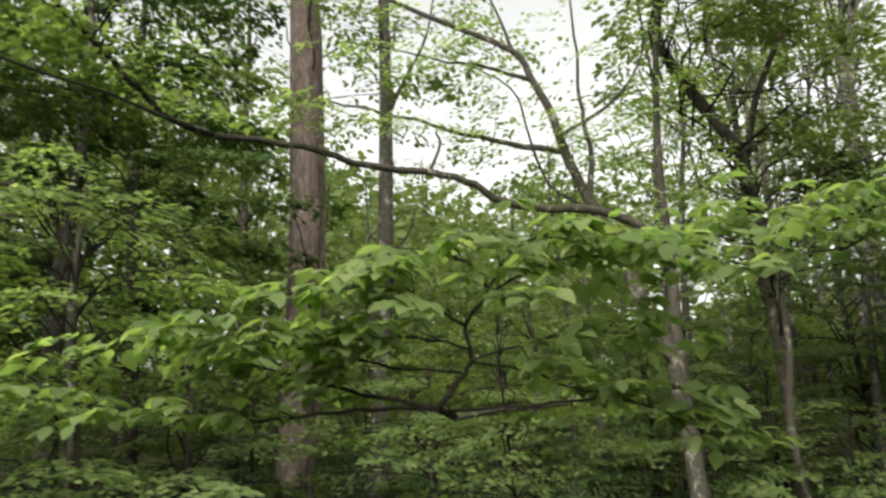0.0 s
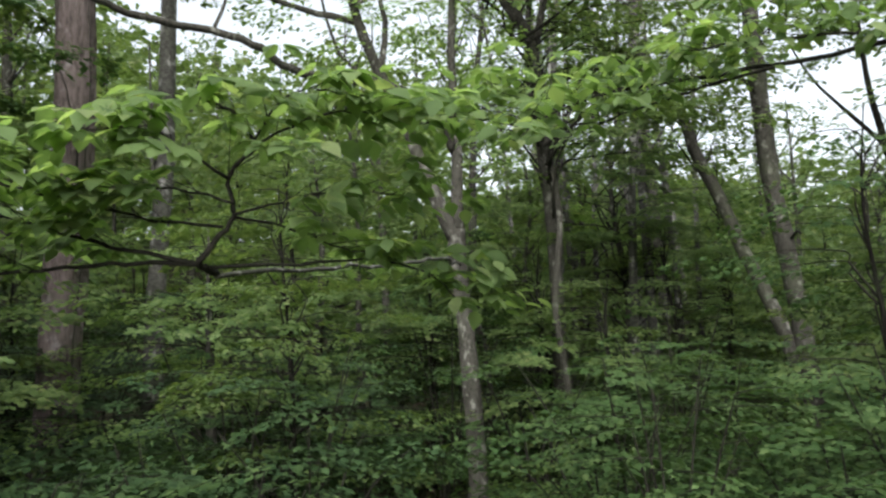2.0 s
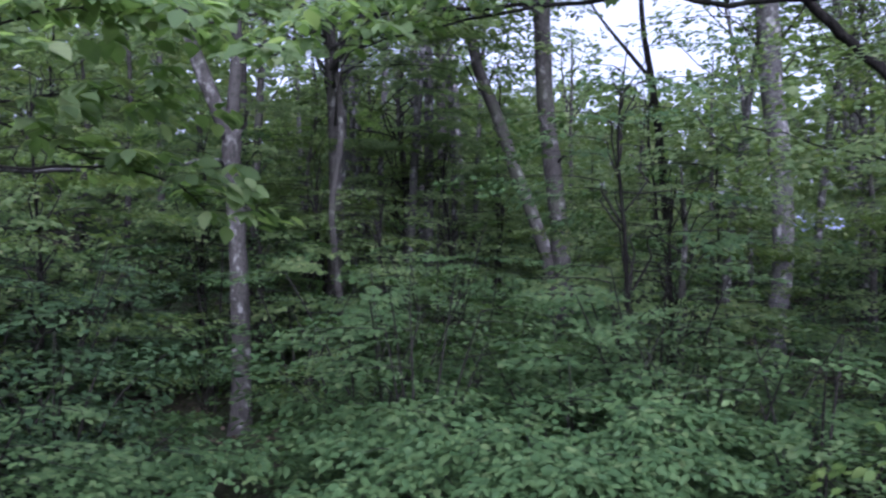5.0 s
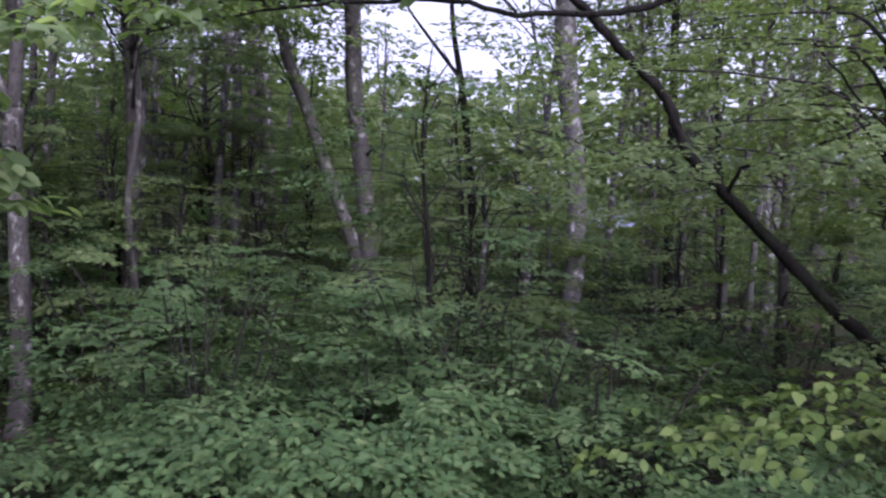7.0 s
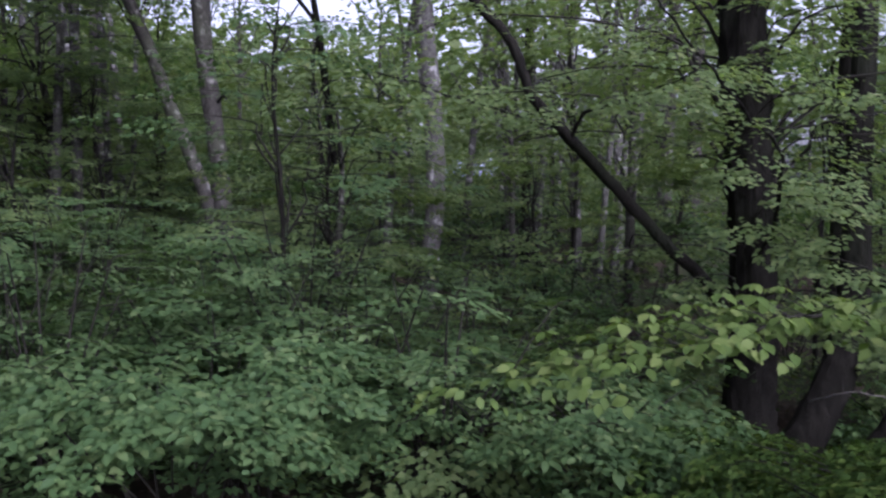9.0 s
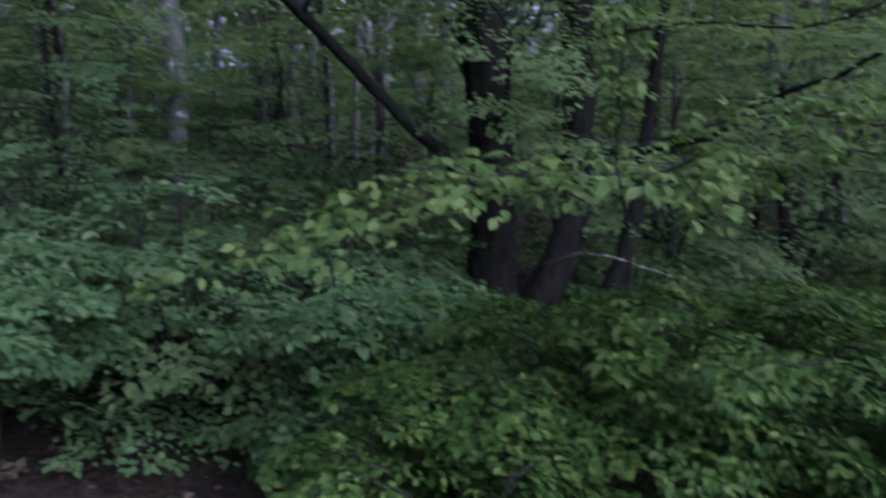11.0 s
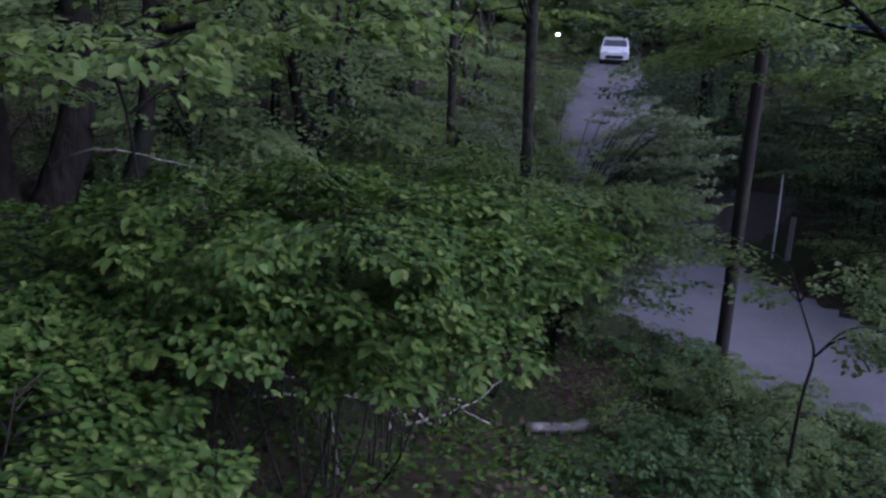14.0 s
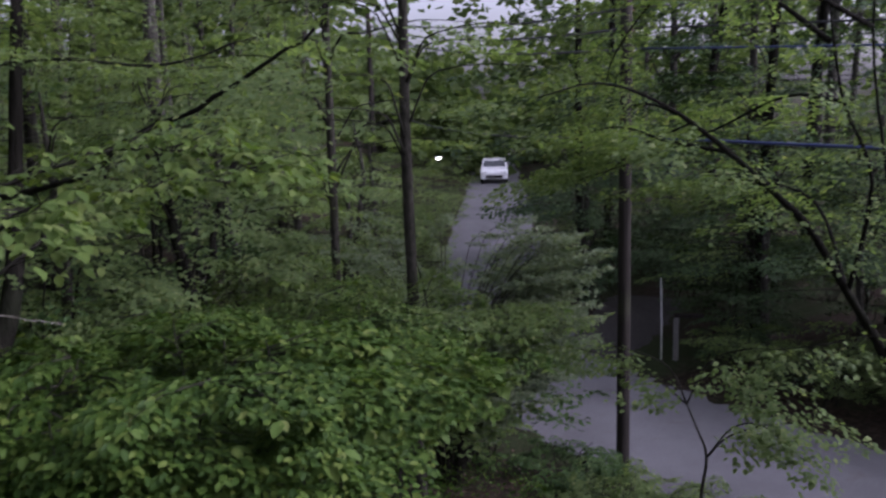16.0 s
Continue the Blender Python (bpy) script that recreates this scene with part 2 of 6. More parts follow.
class Wood:
    """Collects tapered tubes into one mesh."""

    def __init__(self):
        self.v, self.f, self.n = [], [], 0

    def tube(self, path, radii, sides=8, rough=0.0, rng=None):
        path, radii = np.asarray(path, float), np.asarray(radii, float)
        n = len(path)
        tang = np.gradient(path, axis=0)
        tang /= np.linalg.norm(tang, axis=1)[:, None] + 1e-9
        ref = np.array([0.0, 0, 1]) if abs(tang[:, 2]).mean() < 0.8 else np.array([1.0, 0, 0])
        a = np.cross(tang, ref)
        a /= np.linalg.norm(a, axis=1)[:, None] + 1e-9
        b = np.cross(tang, a)
        ang = np.linspace(0, 2 * np.pi, sides, endpoint=False)
        r = np.repeat(radii[:, None], sides, 1)
        if rough and rng is not None:
            r = r * (1 + rough * rng.normal(size=sides)[None, :] + rough * 0.7 * rng.normal(size=(n, sides)))
        ring = path[:, None] + r[..., None] * (np.cos(ang)[None, :, None] * a[:, None] + np.sin(ang)[None, :, None] * b[:, None])
        self.v.append(ring.reshape(-1, 3))
        base = self.n
        for i in range(n - 1):
            for k in range(sides):
                k2 = (k + 1) % sides
                self.f.append((base + i * sides + k, base + i * sides + k2, base + (i + 1) * sides + k2, base + (i + 1) * sides + k))
        self.f.append(tuple(base + (n - 1) * sides + k for k in range(sides)))
        self.f.append(tuple(base + k for k in range(sides))[::-1])
        self.n += n * sides

    def mesh(self, name, smooth=True):
        me = bpy.data.meshes.new(name)
        me.from_pydata(np.vstack(self.v).tolist(), [], self.f)
        if smooth:
            me.polygons.foreach_set("use_smooth", np.ones(len(me.polygons), bool))
        me.update()
        return me


def bm_mesh(bm, name, smooth=False):
    me = bpy.data.meshes.new(name)
    bmesh.ops.recalc_face_normals(bm, faces=bm.faces)
    bm.to_mesh(me)
    bm.free()
    if smooth:
        me.polygons.foreach_set("use_smooth", np.ones(len(me.polygons), bool))
    return me


def part(name, me, mat, parent=None, label="", kind=""):
    ob = new(name, me)
    if mat and not me.materials:
        me.materials.append(mat)
    if parent:
        ob.parent = parent
    return tagged(ob, label=label, kind=kind)


def thing(name, at, label, category, group="", kind=""):
    ob = new(name)
    ob.empty_display_size = 0.2
    ob.location = at
    return tagged(ob, label, category, group, kind)


def local(parent, points):
    o = np.array(parent.location)
    p = np.array(points, float)
    p[:, :3] -= o
    return p


def limb(parent, points, r0, r1, mat, name="limb", sides=8, per=4, rough=0.05, seed=1, wob=0.0):
    """A branch along the points, tapering from r0 to r1, as a part of its tree."""
    rng = rng_for(seed)
    p = smooth_path(local(parent, points), per)
    if wob:
        w = rng.normal(size=p.shape) * wob
        w[0] = 0
        p = p + w
    r = r0 + (r1 - r0) * np.linspace(0, 1, len(p)) ** 0.8
    w = Wood()
    w.tube(p, r, sides, rough, rng)
    part(name, w.mesh(name), mat, parent)
    return p + np.array(parent.location)


def trunk(parent, points, mat, sides=14, per=5, rough=0.05, seed=1, flare=1.5):
    """points carry the radius as fourth number; the foot flares."""
    rng = rng_for(seed)
    p = smooth_path(local(parent, points), per)
    r = np.abs(p[:, 3]).copy()
    h = p[:, 2] - p[0, 2]
    r *= 1 + (flare - 1) * np.exp(-h / 0.35)
    w = Wood()
    w.tube(p[:, :3], r, sides, rough, rng)
    part("trunk", w.mesh("trunk"), mat, parent)
    return p[:, :3] + np.array(parent.location)


def unit(a):
    return a / (np.linalg.norm(a, axis=-1, keepdims=True) + 1e-9)


def leaf_template(detail):
    """Corners along (axis, side, normal) and triangles of one leaf of length 1."""
    if detail == 0:
        v = [(0, 0, 0), (0.5, 0.3, 0.05), (1, 0, -0.06), (0.48, -0.3, 0.05)]
        f = [(0, 2, 1), (0, 3, 2)]
    elif detail == 2:
        v = [(0, 0, 0.01), (0.32, 0.26, 0.05), (0.72, 0.22, 0.02), (1.02, 0, -0.1), (0.72, -0.22, 0.02), (0.32, -0.26, 0.05)]
        f = [(0, 3, 2), (0, 2, 1), (0, 4, 3), (0, 5, 4)]
    else:
        v = [(0, 0, 0), (0.2, 0.2, 0.04), (0.5, 0.29, 0.05), (0.8, 0.17, 0.0), (1.02, 0, -0.12), (0.8, -0.17, 0.0), (0.5, -0.29, 0.05),
             (0.2, -0.2, 0.04), (0.3, 0, -0.01), (0.68, 0, -0.03)]
        f = [(0, 8, 1), (8, 2, 1), (8, 9, 2), (9, 3, 2), (9, 4, 3), (0, 7, 8), (8, 7, 6), (8, 6, 9), (9, 6, 5), (9, 5, 4)]
    return np.array(v, float), np.array(f, int)


def leaves_mesh(name, leaves, detail=0, width=1.0):
    """leaves: tuple of place, axis, normal and size arrays."""
    pos, axis, nrm, size = leaves
    tv, tf = leaf_template(detail)
    axis = unit(axis)
    side = unit(np.cross(nrm, axis))
    up = np.cross(axis, side)
    v = pos[:, None] + size[:, None, None] * (tv[None, :, 0, None] * axis[:, None] + width * tv[None, :, 1, None] * side[:, None] + tv[None, :, 2, None] * up[:, None])
    n, k = len(pos), len(tv)
    f = (tf[None] + (np.arange(n) * k)[:, None, None]).reshape(-1)
    me = bpy.data.meshes.new(name)
    me.vertices.add(n * k)
    me.vertices.foreach_set("co", v.astype(np.float32).reshape(-1))
    nt = n * len(tf)
    me.loops.add(nt * 3)
    me.loops.foreach_set("vertex_index", f.astype(np.int32))
    me.polygons.add(nt)
    me.polygons.foreach_set("loop_start", (np.arange(nt) * 3).astype(np.int32))
    me.polygons.foreach_set("loop_total", np.full(nt, 3, np.int32))
    me.update(calc_edges=True)
    me.validate()
    return me


LIGHT_SIDE = np.array([-0.5, -0.42, 0.0])  # towards the open clearing and the camera; leaves lean so to show brighter faces


def tier(rng, origin, azimuth, length, width, n, size, droop=0.25, rise=0.0, thick=0.02, tilt=0.2, face=0.5, hang=0.22):
    """A flat spray that grows from origin along azimuth (radians): side twigs in one plane, leaves in two rows on each."""
    roll, d = rng.normal(0, 0.2), np.array([math.cos(azimuth), math.sin(azimuth), 0.0])
    e = np.array([-d[1] * math.cos(roll), d[0] * math.cos(roll), math.sin(roll)])
    twigs = max(3, int(length / (size * 1.15)))
    u = (np.floor(rng.random(n) ** 0.85 * twigs) + 0.5) / twigs
    side = rng.choice((-1.0, 1.0), n)
    # twigs are longest a third of the way out and lean forward towards the tip
    reach = width * 0.62 * np.clip(np.sin(np.pi * np.clip(0.2 + 0.74 * u, 0, 1)), 0.12, 1) ** 0.8 * (0.75 + 0.5 * np.sin(u * twigs * 12.9 + side * 4.1 + azimuth * 7) ** 2)
    v = rng.random(n) ** 0.7
    lean = 0.95 - 0.5 * u
    way = np.cos(lean)[:, None] * d + (np.sin(lean) * side)[:, None] * e
    run = v * reach
    along = u * length + run * np.cos(lean)
    z = rise * along - droop * 0.5 * along ** 2 / max(length, 0.05) - droop * 0.9 * run ** 2 / max(width, 0.05) + rng.normal(0, thick, n)
    pos = np.asarray(origin) + (u * length)[:, None] * d + run[:, None] * way + z[:, None] * np.array([0, 0, 1.0])
    row = rng.choice((-1.0, 1.0), n) * rng.uniform(0.35, 1.0, n)
    cross = np.cross(np.cross(d, e), way)
    axis = way * np.cos(row)[:, None] + cross * np.sin(row)[:, None] + rng.normal(0, 0.14, (n, 3)) - np.array([0, 0, 1.0]) * (hang * (0.5 + 0.8 * v))[:, None]
    nrm = np.cross(d, e) + LIGHT_SIDE * face + d * rng.uniform(-0.1, 0.3) + rng.normal(0, tilt, (n, 3))
    return pos, axis, nrm, size * rng.uniform(0.65, 1.2, n)


def rosette(rng, at, way, size, k, hang=0.45):
    """A few large leaves that spread round a shoot's tip and droop."""
    a0 = math.atan2(way[1], way[0])
    turn = a0 + (np.arange(k) - (k - 1) / 2) * (5.2 / k) + rng.normal(0, 0.22, k)
    flat = np.stack([np.cos(turn), np.sin(turn), np.zeros(k)], -1)
    axis = flat - np.array([0, 0, 1.0]) * (hang * rng.uniform(0.4, 1.5, k))[:, None]
    nrm = np.array([0, 0, 1.0]) + flat * hang + rng.normal(0, 0.16, (k, 3))
    return np.asarray(at) + flat * size * 0.1, axis, nrm, size * rng.uniform(0.7, 1.15, k)


def together(groups):
    return tuple(np.concatenate([g[i] for g in groups]) for i in range(4))


def moved(leaves, o):
    return (leaves[0] - np.asarray(o), *leaves[1:])


def crown(parent, groups, mat, name="crown", detail=0, label="", width=1.1):
    lv = moved(together(groups), parent.location)
    return part(name, leaves_mesh(name, lv, detail, width), mat, parent, label, "stuff")


LEAF_SHAPES = {}


def single_leaves(parent, leaves, mat, limit=280):
    """The leaves as pieces of their own, on a few shared meshes."""
    if mat.name not in LEAF_SHAPES:
        made = []
        for k, (w, c) in enumerate(((1.15, 0.0), (1.4, -0.05), (1.28, 0.06))):
            tv, tf = leaf_template(1)
            tv = tv * np.array([1, w, 1])
            tv[:, 2] -= 0.18 * tv[:, 0] ** 2 + c * np.abs(tv[:, 1])
            me = bpy.data.meshes.new("leaf")
            me.from_pydata(tv.tolist(), [], tf.tolist())
            me.polygons.foreach_set("use_smooth", np.ones(len(me.polygons), bool))
            me.materials.append(mat)
            made.append(me)
        LEAF_SHAPES[mat.name] = made
    shapes = LEAF_SHAPES[mat.name]
    pos, axis, nrm, size = moved(leaves, parent.location)
    axis = unit(axis)
    side = unit(np.cross(nrm, axis))
    up = np.cross(axis, side)
    for i in range(min(limit, len(pos))):
        ob = new("leaf", shapes[i % 3])
        ob.parent = parent
        m = Matrix.Identity(4)
        for c, vec in enumerate((axis[i], side[i], up[i])):
            for r in range(3):
                m[r][c] = float(vec[r] * size[i])
        m.translation = Vector(pos[i].tolist())
        ob.matrix_basis = m


def along_path(path, k):
    """Points and headings spread along a path."""
    p = np.asarray(path)
    idx = np.linspace(0, len(p) - 1.001, k)
    i = idx.astype(int)
    f = (idx - i)[:, None]
    pt = p[i] * (1 - f) + p[i + 1] * f
    return pt, p[i + 1] - p[i]


def fringe(rng, path, k, length, width, n, size, spread=0.9, from_u=0.2, **kw):
    """Leaf fans on both sides along a limb."""
    pts, dirs = along_path(path, k)
    out = []
    for i in range(k):
        u = i / max(1, k - 1)
        if u < from_u:
            continue
        a = math.atan2(dirs[i][1], dirs[i][0]) + rng.choice((-1, 1)) * rng.uniform(0.2, spread) * (1 - 0.5 * u)
        out.append(tier(rng, pts[i], a, length * rng.uniform(0.6, 1.2), width * rng.uniform(0.7, 1.2), int(n * rng.uniform(0.7, 1.3)), size, **kw))
    return out


# ---- ground, road and driveway ----
ROAD = smooth_path([(-60, -13.5), (-20, -12.8), (0, -12.6), (6, -12.7), (9.6, -13.3), (12.8, -15.3), (16, -18.3), (20, -22.5), (45, -50.3), (75, -82), (130, -138)], 6)
DRIVE = smooth_path([(10.8, -15.2), (11.3, -17.2), (12.0, -19.3), (12.6, -20.8)], 5)
ROAD_HALF, DRIVE_HALF = 1.85, 1.1


def line_distance(x, y, line):
    """Distance to a line and the side of it (+1: the uphill side)."""
    best, side = np.empty(x.size), np.empty(x.size)
    a, ab = line[:-1], np.diff(line, axis=0)
    fx, fy = x.ravel(), y.ravel()
    for k in range(0, x.size, 4000):
        px, py = fx[k:k + 4000, None] - a[:, 0], fy[k:k + 4000, None] - a[:, 1]
        u = np.clip((px * ab[:, 0] + py * ab[:, 1]) / (ab ** 2).sum(1), 0, 1)
        dx, dy = px - u * ab[:, 0], py - u * ab[:, 1]
        d = np.hypot(dx, dy)
        near = d.argmin(1)
        rows = np.arange(len(near))
        best[k:k + 4000] = d[rows, near]
        side[k:k + 4000] = np.sign(ab[near, 0] * dy[rows, near] - ab[near, 1] * dx[rows, near])
    return best.reshape(x.shape), side.reshape(x.shape)


def smooth_step(u):
    u = np.clip(u, 0, 1)
    return u * u * (3 - 2 * u)


def ground_z(x, y):
    x, y = np.asarray(x, float), np.asarray(y, float)
    d, side = line_distance(x, y, ROAD)
    d2, _ = line_distance(x, y, DRIVE)
    bank = 0.42 + 3.0 * smooth_step((d - 2.0) / 11.0) + 0.04 * np.clip(d - 13, 0, 60) + 0.05 * np.clip(x - 7, 0, 25) * smooth_step((d - 5) / 10) + 0.16 * np.clip(y - 14, 0, 50)
    south = 0.42 + 0.9 * smooth_step((np.minimum(d, d2 + 0.4) - 2.1) / 6) + 0.05 * np.clip(d - 9, 0, 60)
    z = np.where(side > 0, bank, south)
    rough = smooth_step((np.minimum(d, d2 + 0.4) - 2.0) / 2.0)
    bumps = 0.10 * np.sin(x * 0.9 + 1.3) * np.cos(y * 0.8) + 0.06 * np.sin(x * 2.3 + y * 1.7) + 0.03 * np.sin(x * 5.1 - y * 4.3)
    return z + rough * bumps


def gz(x, y):
    return float(ground_z(np.array([x]), np.array([y]))[0])


def sheet(xs, ys, zf):
    gx, gy = np.meshgrid(xs, ys, indexing="ij")
    v = np.stack([gx, gy, zf(gx, gy)], -1).reshape(-1, 3)
    ny = len(ys)
    f = [(i * ny + j, (i + 1) * ny + j, (i + 1) * ny + j + 1, i * ny + j + 1) for i in range(len(xs) - 1) for j in range(ny - 1)]
    return v, f


axis_x = np.concatenate([[-900, -400, -150, -70, -40], np.arange(-25, 26, 0.45), np.arange(26.5, 70, 1.5), [80, 110, 180, 400, 900]])
axis_y = np.concatenate([[-900, -400, -180, -120, -90], np.arange(-70, -28, 1.5), np.arange(-27.5, 22, 0.45), np.arange(23, 60, 2), [80, 150, 400, 900]])
gv, gf = sheet(axis_x, axis_y, ground_z)
gme = bpy.data.meshes.new("ground")
gme.from_pydata(gv.tolist(), [], gf)
gme.polygons.foreach_set("use_smooth", np.ones(len(gme.polygons), bool))
tagged(part("ground", gme, soil), "dark woodland floor of litter and moss", "ground", kind="structure")


def strip(name, line, half, z, mat, label, seed, cross=9, thick=0.03):
    """A paved strip along a line with a slight crown and ragged edges."""
    rng = rng_for(seed)
    p = smooth_path(line, 3)
    t = unit(np.gradient(p, axis=0))
    nrm = np.stack([-t[:, 1], t[:, 0]], -1)
    u = np.linspace(-1, 1, cross)
    rag = 1 + 0.05 * rng.normal(size=(len(p), 2))
    v = []
    for i in range(len(p)):
        for k, a in enumerate(u):
            w = half * a * (rag[i, 0] if a < 0 else rag[i, 1])
            v.append((p[i, 0] + nrm[i, 0] * w, p[i, 1] + nrm[i, 1] * w, z + thick * (1 - a * a) - (0.05 if abs(a) == 1 else 0)))
    f = [(i * cross + k, i * cross + k + 1, (i + 1) * cross + k + 1, (i + 1) * cross + k) for i in range(len(p) - 1) for k in range(cross - 1)]
    me = bpy.data.meshes.new(name)
    me.from_pydata(v, [], f)
    me.polygons.foreach_set("use_smooth", np.ones(len(me.polygons), bool))
    return tagged(part(name, me, mat), label, name, kind="structure")


strip("road", ROAD, ROAD_HALF, 0.46, asphalt, "worn grey asphalt lane without markings", 3)
strip("driveway", DRIVE, DRIVE_HALF, 0.445, gravel, "dark gravel side track strewn with debris", 4)


# ---- tree parts ----
def canopy(parent, rng, path, z0, z1, reach, tiers, n, size, mat, wood, length=1.3, width=1.1, droop=0.25, arc=None, inner=0.25, rise=0.05, detail=0, label=""):
    """Side branches from the trunk's path, each with flat leaf fans."""
    path = np.asarray(path)
    groups, w = [], Wood()
    o = np.array(parent.location)
    for k in range(tiers):
        z = z0 + (z1 - z0) * (k + rng.random()) / tiers
        i = int(np.argmin(np.abs(path[:, 2] - (z - 0.3))))
        c = path[i]
        a = rng.uniform(0, 2 * np.pi) if arc is None else rng.uniform(*arc)
        u = (z - z0) / max(0.1, z1 - z0)
        r = reach * (0.55 + 0.45 * math.sin(math.pi * min(1, 0.25 + 0.75 * u))) * rng.uniform(0.6, 1.1)
        start = c + np.array([math.cos(a), math.sin(a), 0]) * r * inner
        start[2] = z
        sway = rng.normal(0, 0.07, 2) * r
        c = c + np.array([0, 0, -rng.uniform(0.05, 0.3) * r])
        mid = (c + start) / 2 + np.array([sway[0], -sway[0], 0.05 + 0.05 * r])
        end = c + np.array([math.cos(a), math.sin(a), 0]) * r
        end[2] = z + rise * r - droop * 0.2 * r
        bow = (start + end) / 2 + np.array([sway[1], -sway[1], 0.04 * r])
        bp = smooth_path([c - o, mid - o, start - o, bow - o, end - o], 2)
        w.tube(bp, np.linspace(0.008 + 0.006 * r, 0.003, len(bp)), 3)
        for j in range(max(1, round((r * (1 - inner)) / (length * 0.6)))):
            at = start + (end - start) * min(0.9, j * 0.55 * length / max(0.2, r * (1 - inner)) + rng.uniform(0, 0.15))
            groups.append(tier(rng, at, a + rng.normal(0, 0.45), length * rng.uniform(0.7, 1.2), width * rng.uniform(0.7, 1.25), int(n * rng.uniform(0.7, 1.3)), size, droop, rise))
    part("branchwork", w.mesh("branchwork"), wood, parent, kind="stuff")
    return crown(parent, groups, mat, detail=detail, label=label)


def tree_base(name, x, y, label, category="tree", group="", sink=0.0):
    return thing(name, (x, y, gz(x, y) - sink), label, category, group)


# ---- the standing trees that can be told apart ----
def pine():
    t = tree_base("pine_tree", 3.75, 11.3, "tall pine with reddish grey furrowed bark")
    p = trunk(t, [(3.72, 11.3, gz(3.75, 11.3) - 0.3, 0.28), (3.85, 11.26, 4.4, 0.262), (4.0, 11.27, 6.2, 0.262), (4.12, 11.1, 9.2, 0.258), (4.05, 10.9, 12.6, 0.23), (3.95, 10.8, 16.5, 0.15), (3.95, 10.8, 20, 0.06)], bark_pine, 16, 8, 0.06, 11)
    rng = rng_for(12)
    # climbing vine stems on the bark
    for k, a in enumerate((-1.25, -0.75)):
        q = [pt + np.array([math.cos(a + 0.12 * math.sin(i)), math.sin(a + 0.12 * math.sin(i)), 0]) * (0.272 - 0.0004 * i) for i, pt in enumerate(p[4:30])]
        limb(t, q[::3], 0.012, 0.007, bark_mid, "vine", 5, 3, 0.0, 30 + k)
    limb(t, [(4.12, 11.0, 7.2), (3.7, 10.6, 7.6), (3.3, 10.4, 8.0), (2.9, 10.3, 7.9)], 0.02, 0.006, dead_wood, "dead_branch", 6, 4, 0, 35, 0.02)
    limb(t, [(4.1, 10.9, 8.2), (3.8, 10.3, 8.9), (3.5, 10.0, 9.5)], 0.018, 0.006, twig_wood, "dead_branch", 6, 4, 0, 36, 0.02)
    canopy(t, rng, p, 11.5, 19.5, 2.4, 34, 110, 0.11, leaf_mid, twig_wood)


def birch_behind():
    t = tree_base("birch_tree", 6.0, 12.6, "pale grey birch with blotched bark", group="birches")
    p = trunk(t, [(5.85, 12.65, gz(6, 12.6) - 0.3, 0.18), (5.91, 12.59, 6.4, 0.145), (6.02, 12.47, 8.6, 0.135), (6.02, 12.3, 10.1, 0.125), (5.9, 11.9, 12.6, 0.10), (5.8, 11.7, 14.6, 0.08), (5.7, 11.6, 17.5, 0.03)], bark_birch, 14, 6, 0.05, 21)
    limb(t, [(5.9, 12.0, 11.9), (6.2, 11.8, 12.6), (6.55, 11.6, 13.4), (6.7, 11.5, 14.2)], 0.05, 0.015, bark_grey, seed=22)
    limb(t, [(6.02, 12.35, 9.6), (6.3, 12.1, 9.9), (6.45, 12.0, 10.4)], 0.03, 0.012, bark_grey, seed=23)
    canopy(t, rng_for(24), p, 12.8, 17, 1.8, 16, 80, 0.10, leaf_mid, twig_wood)


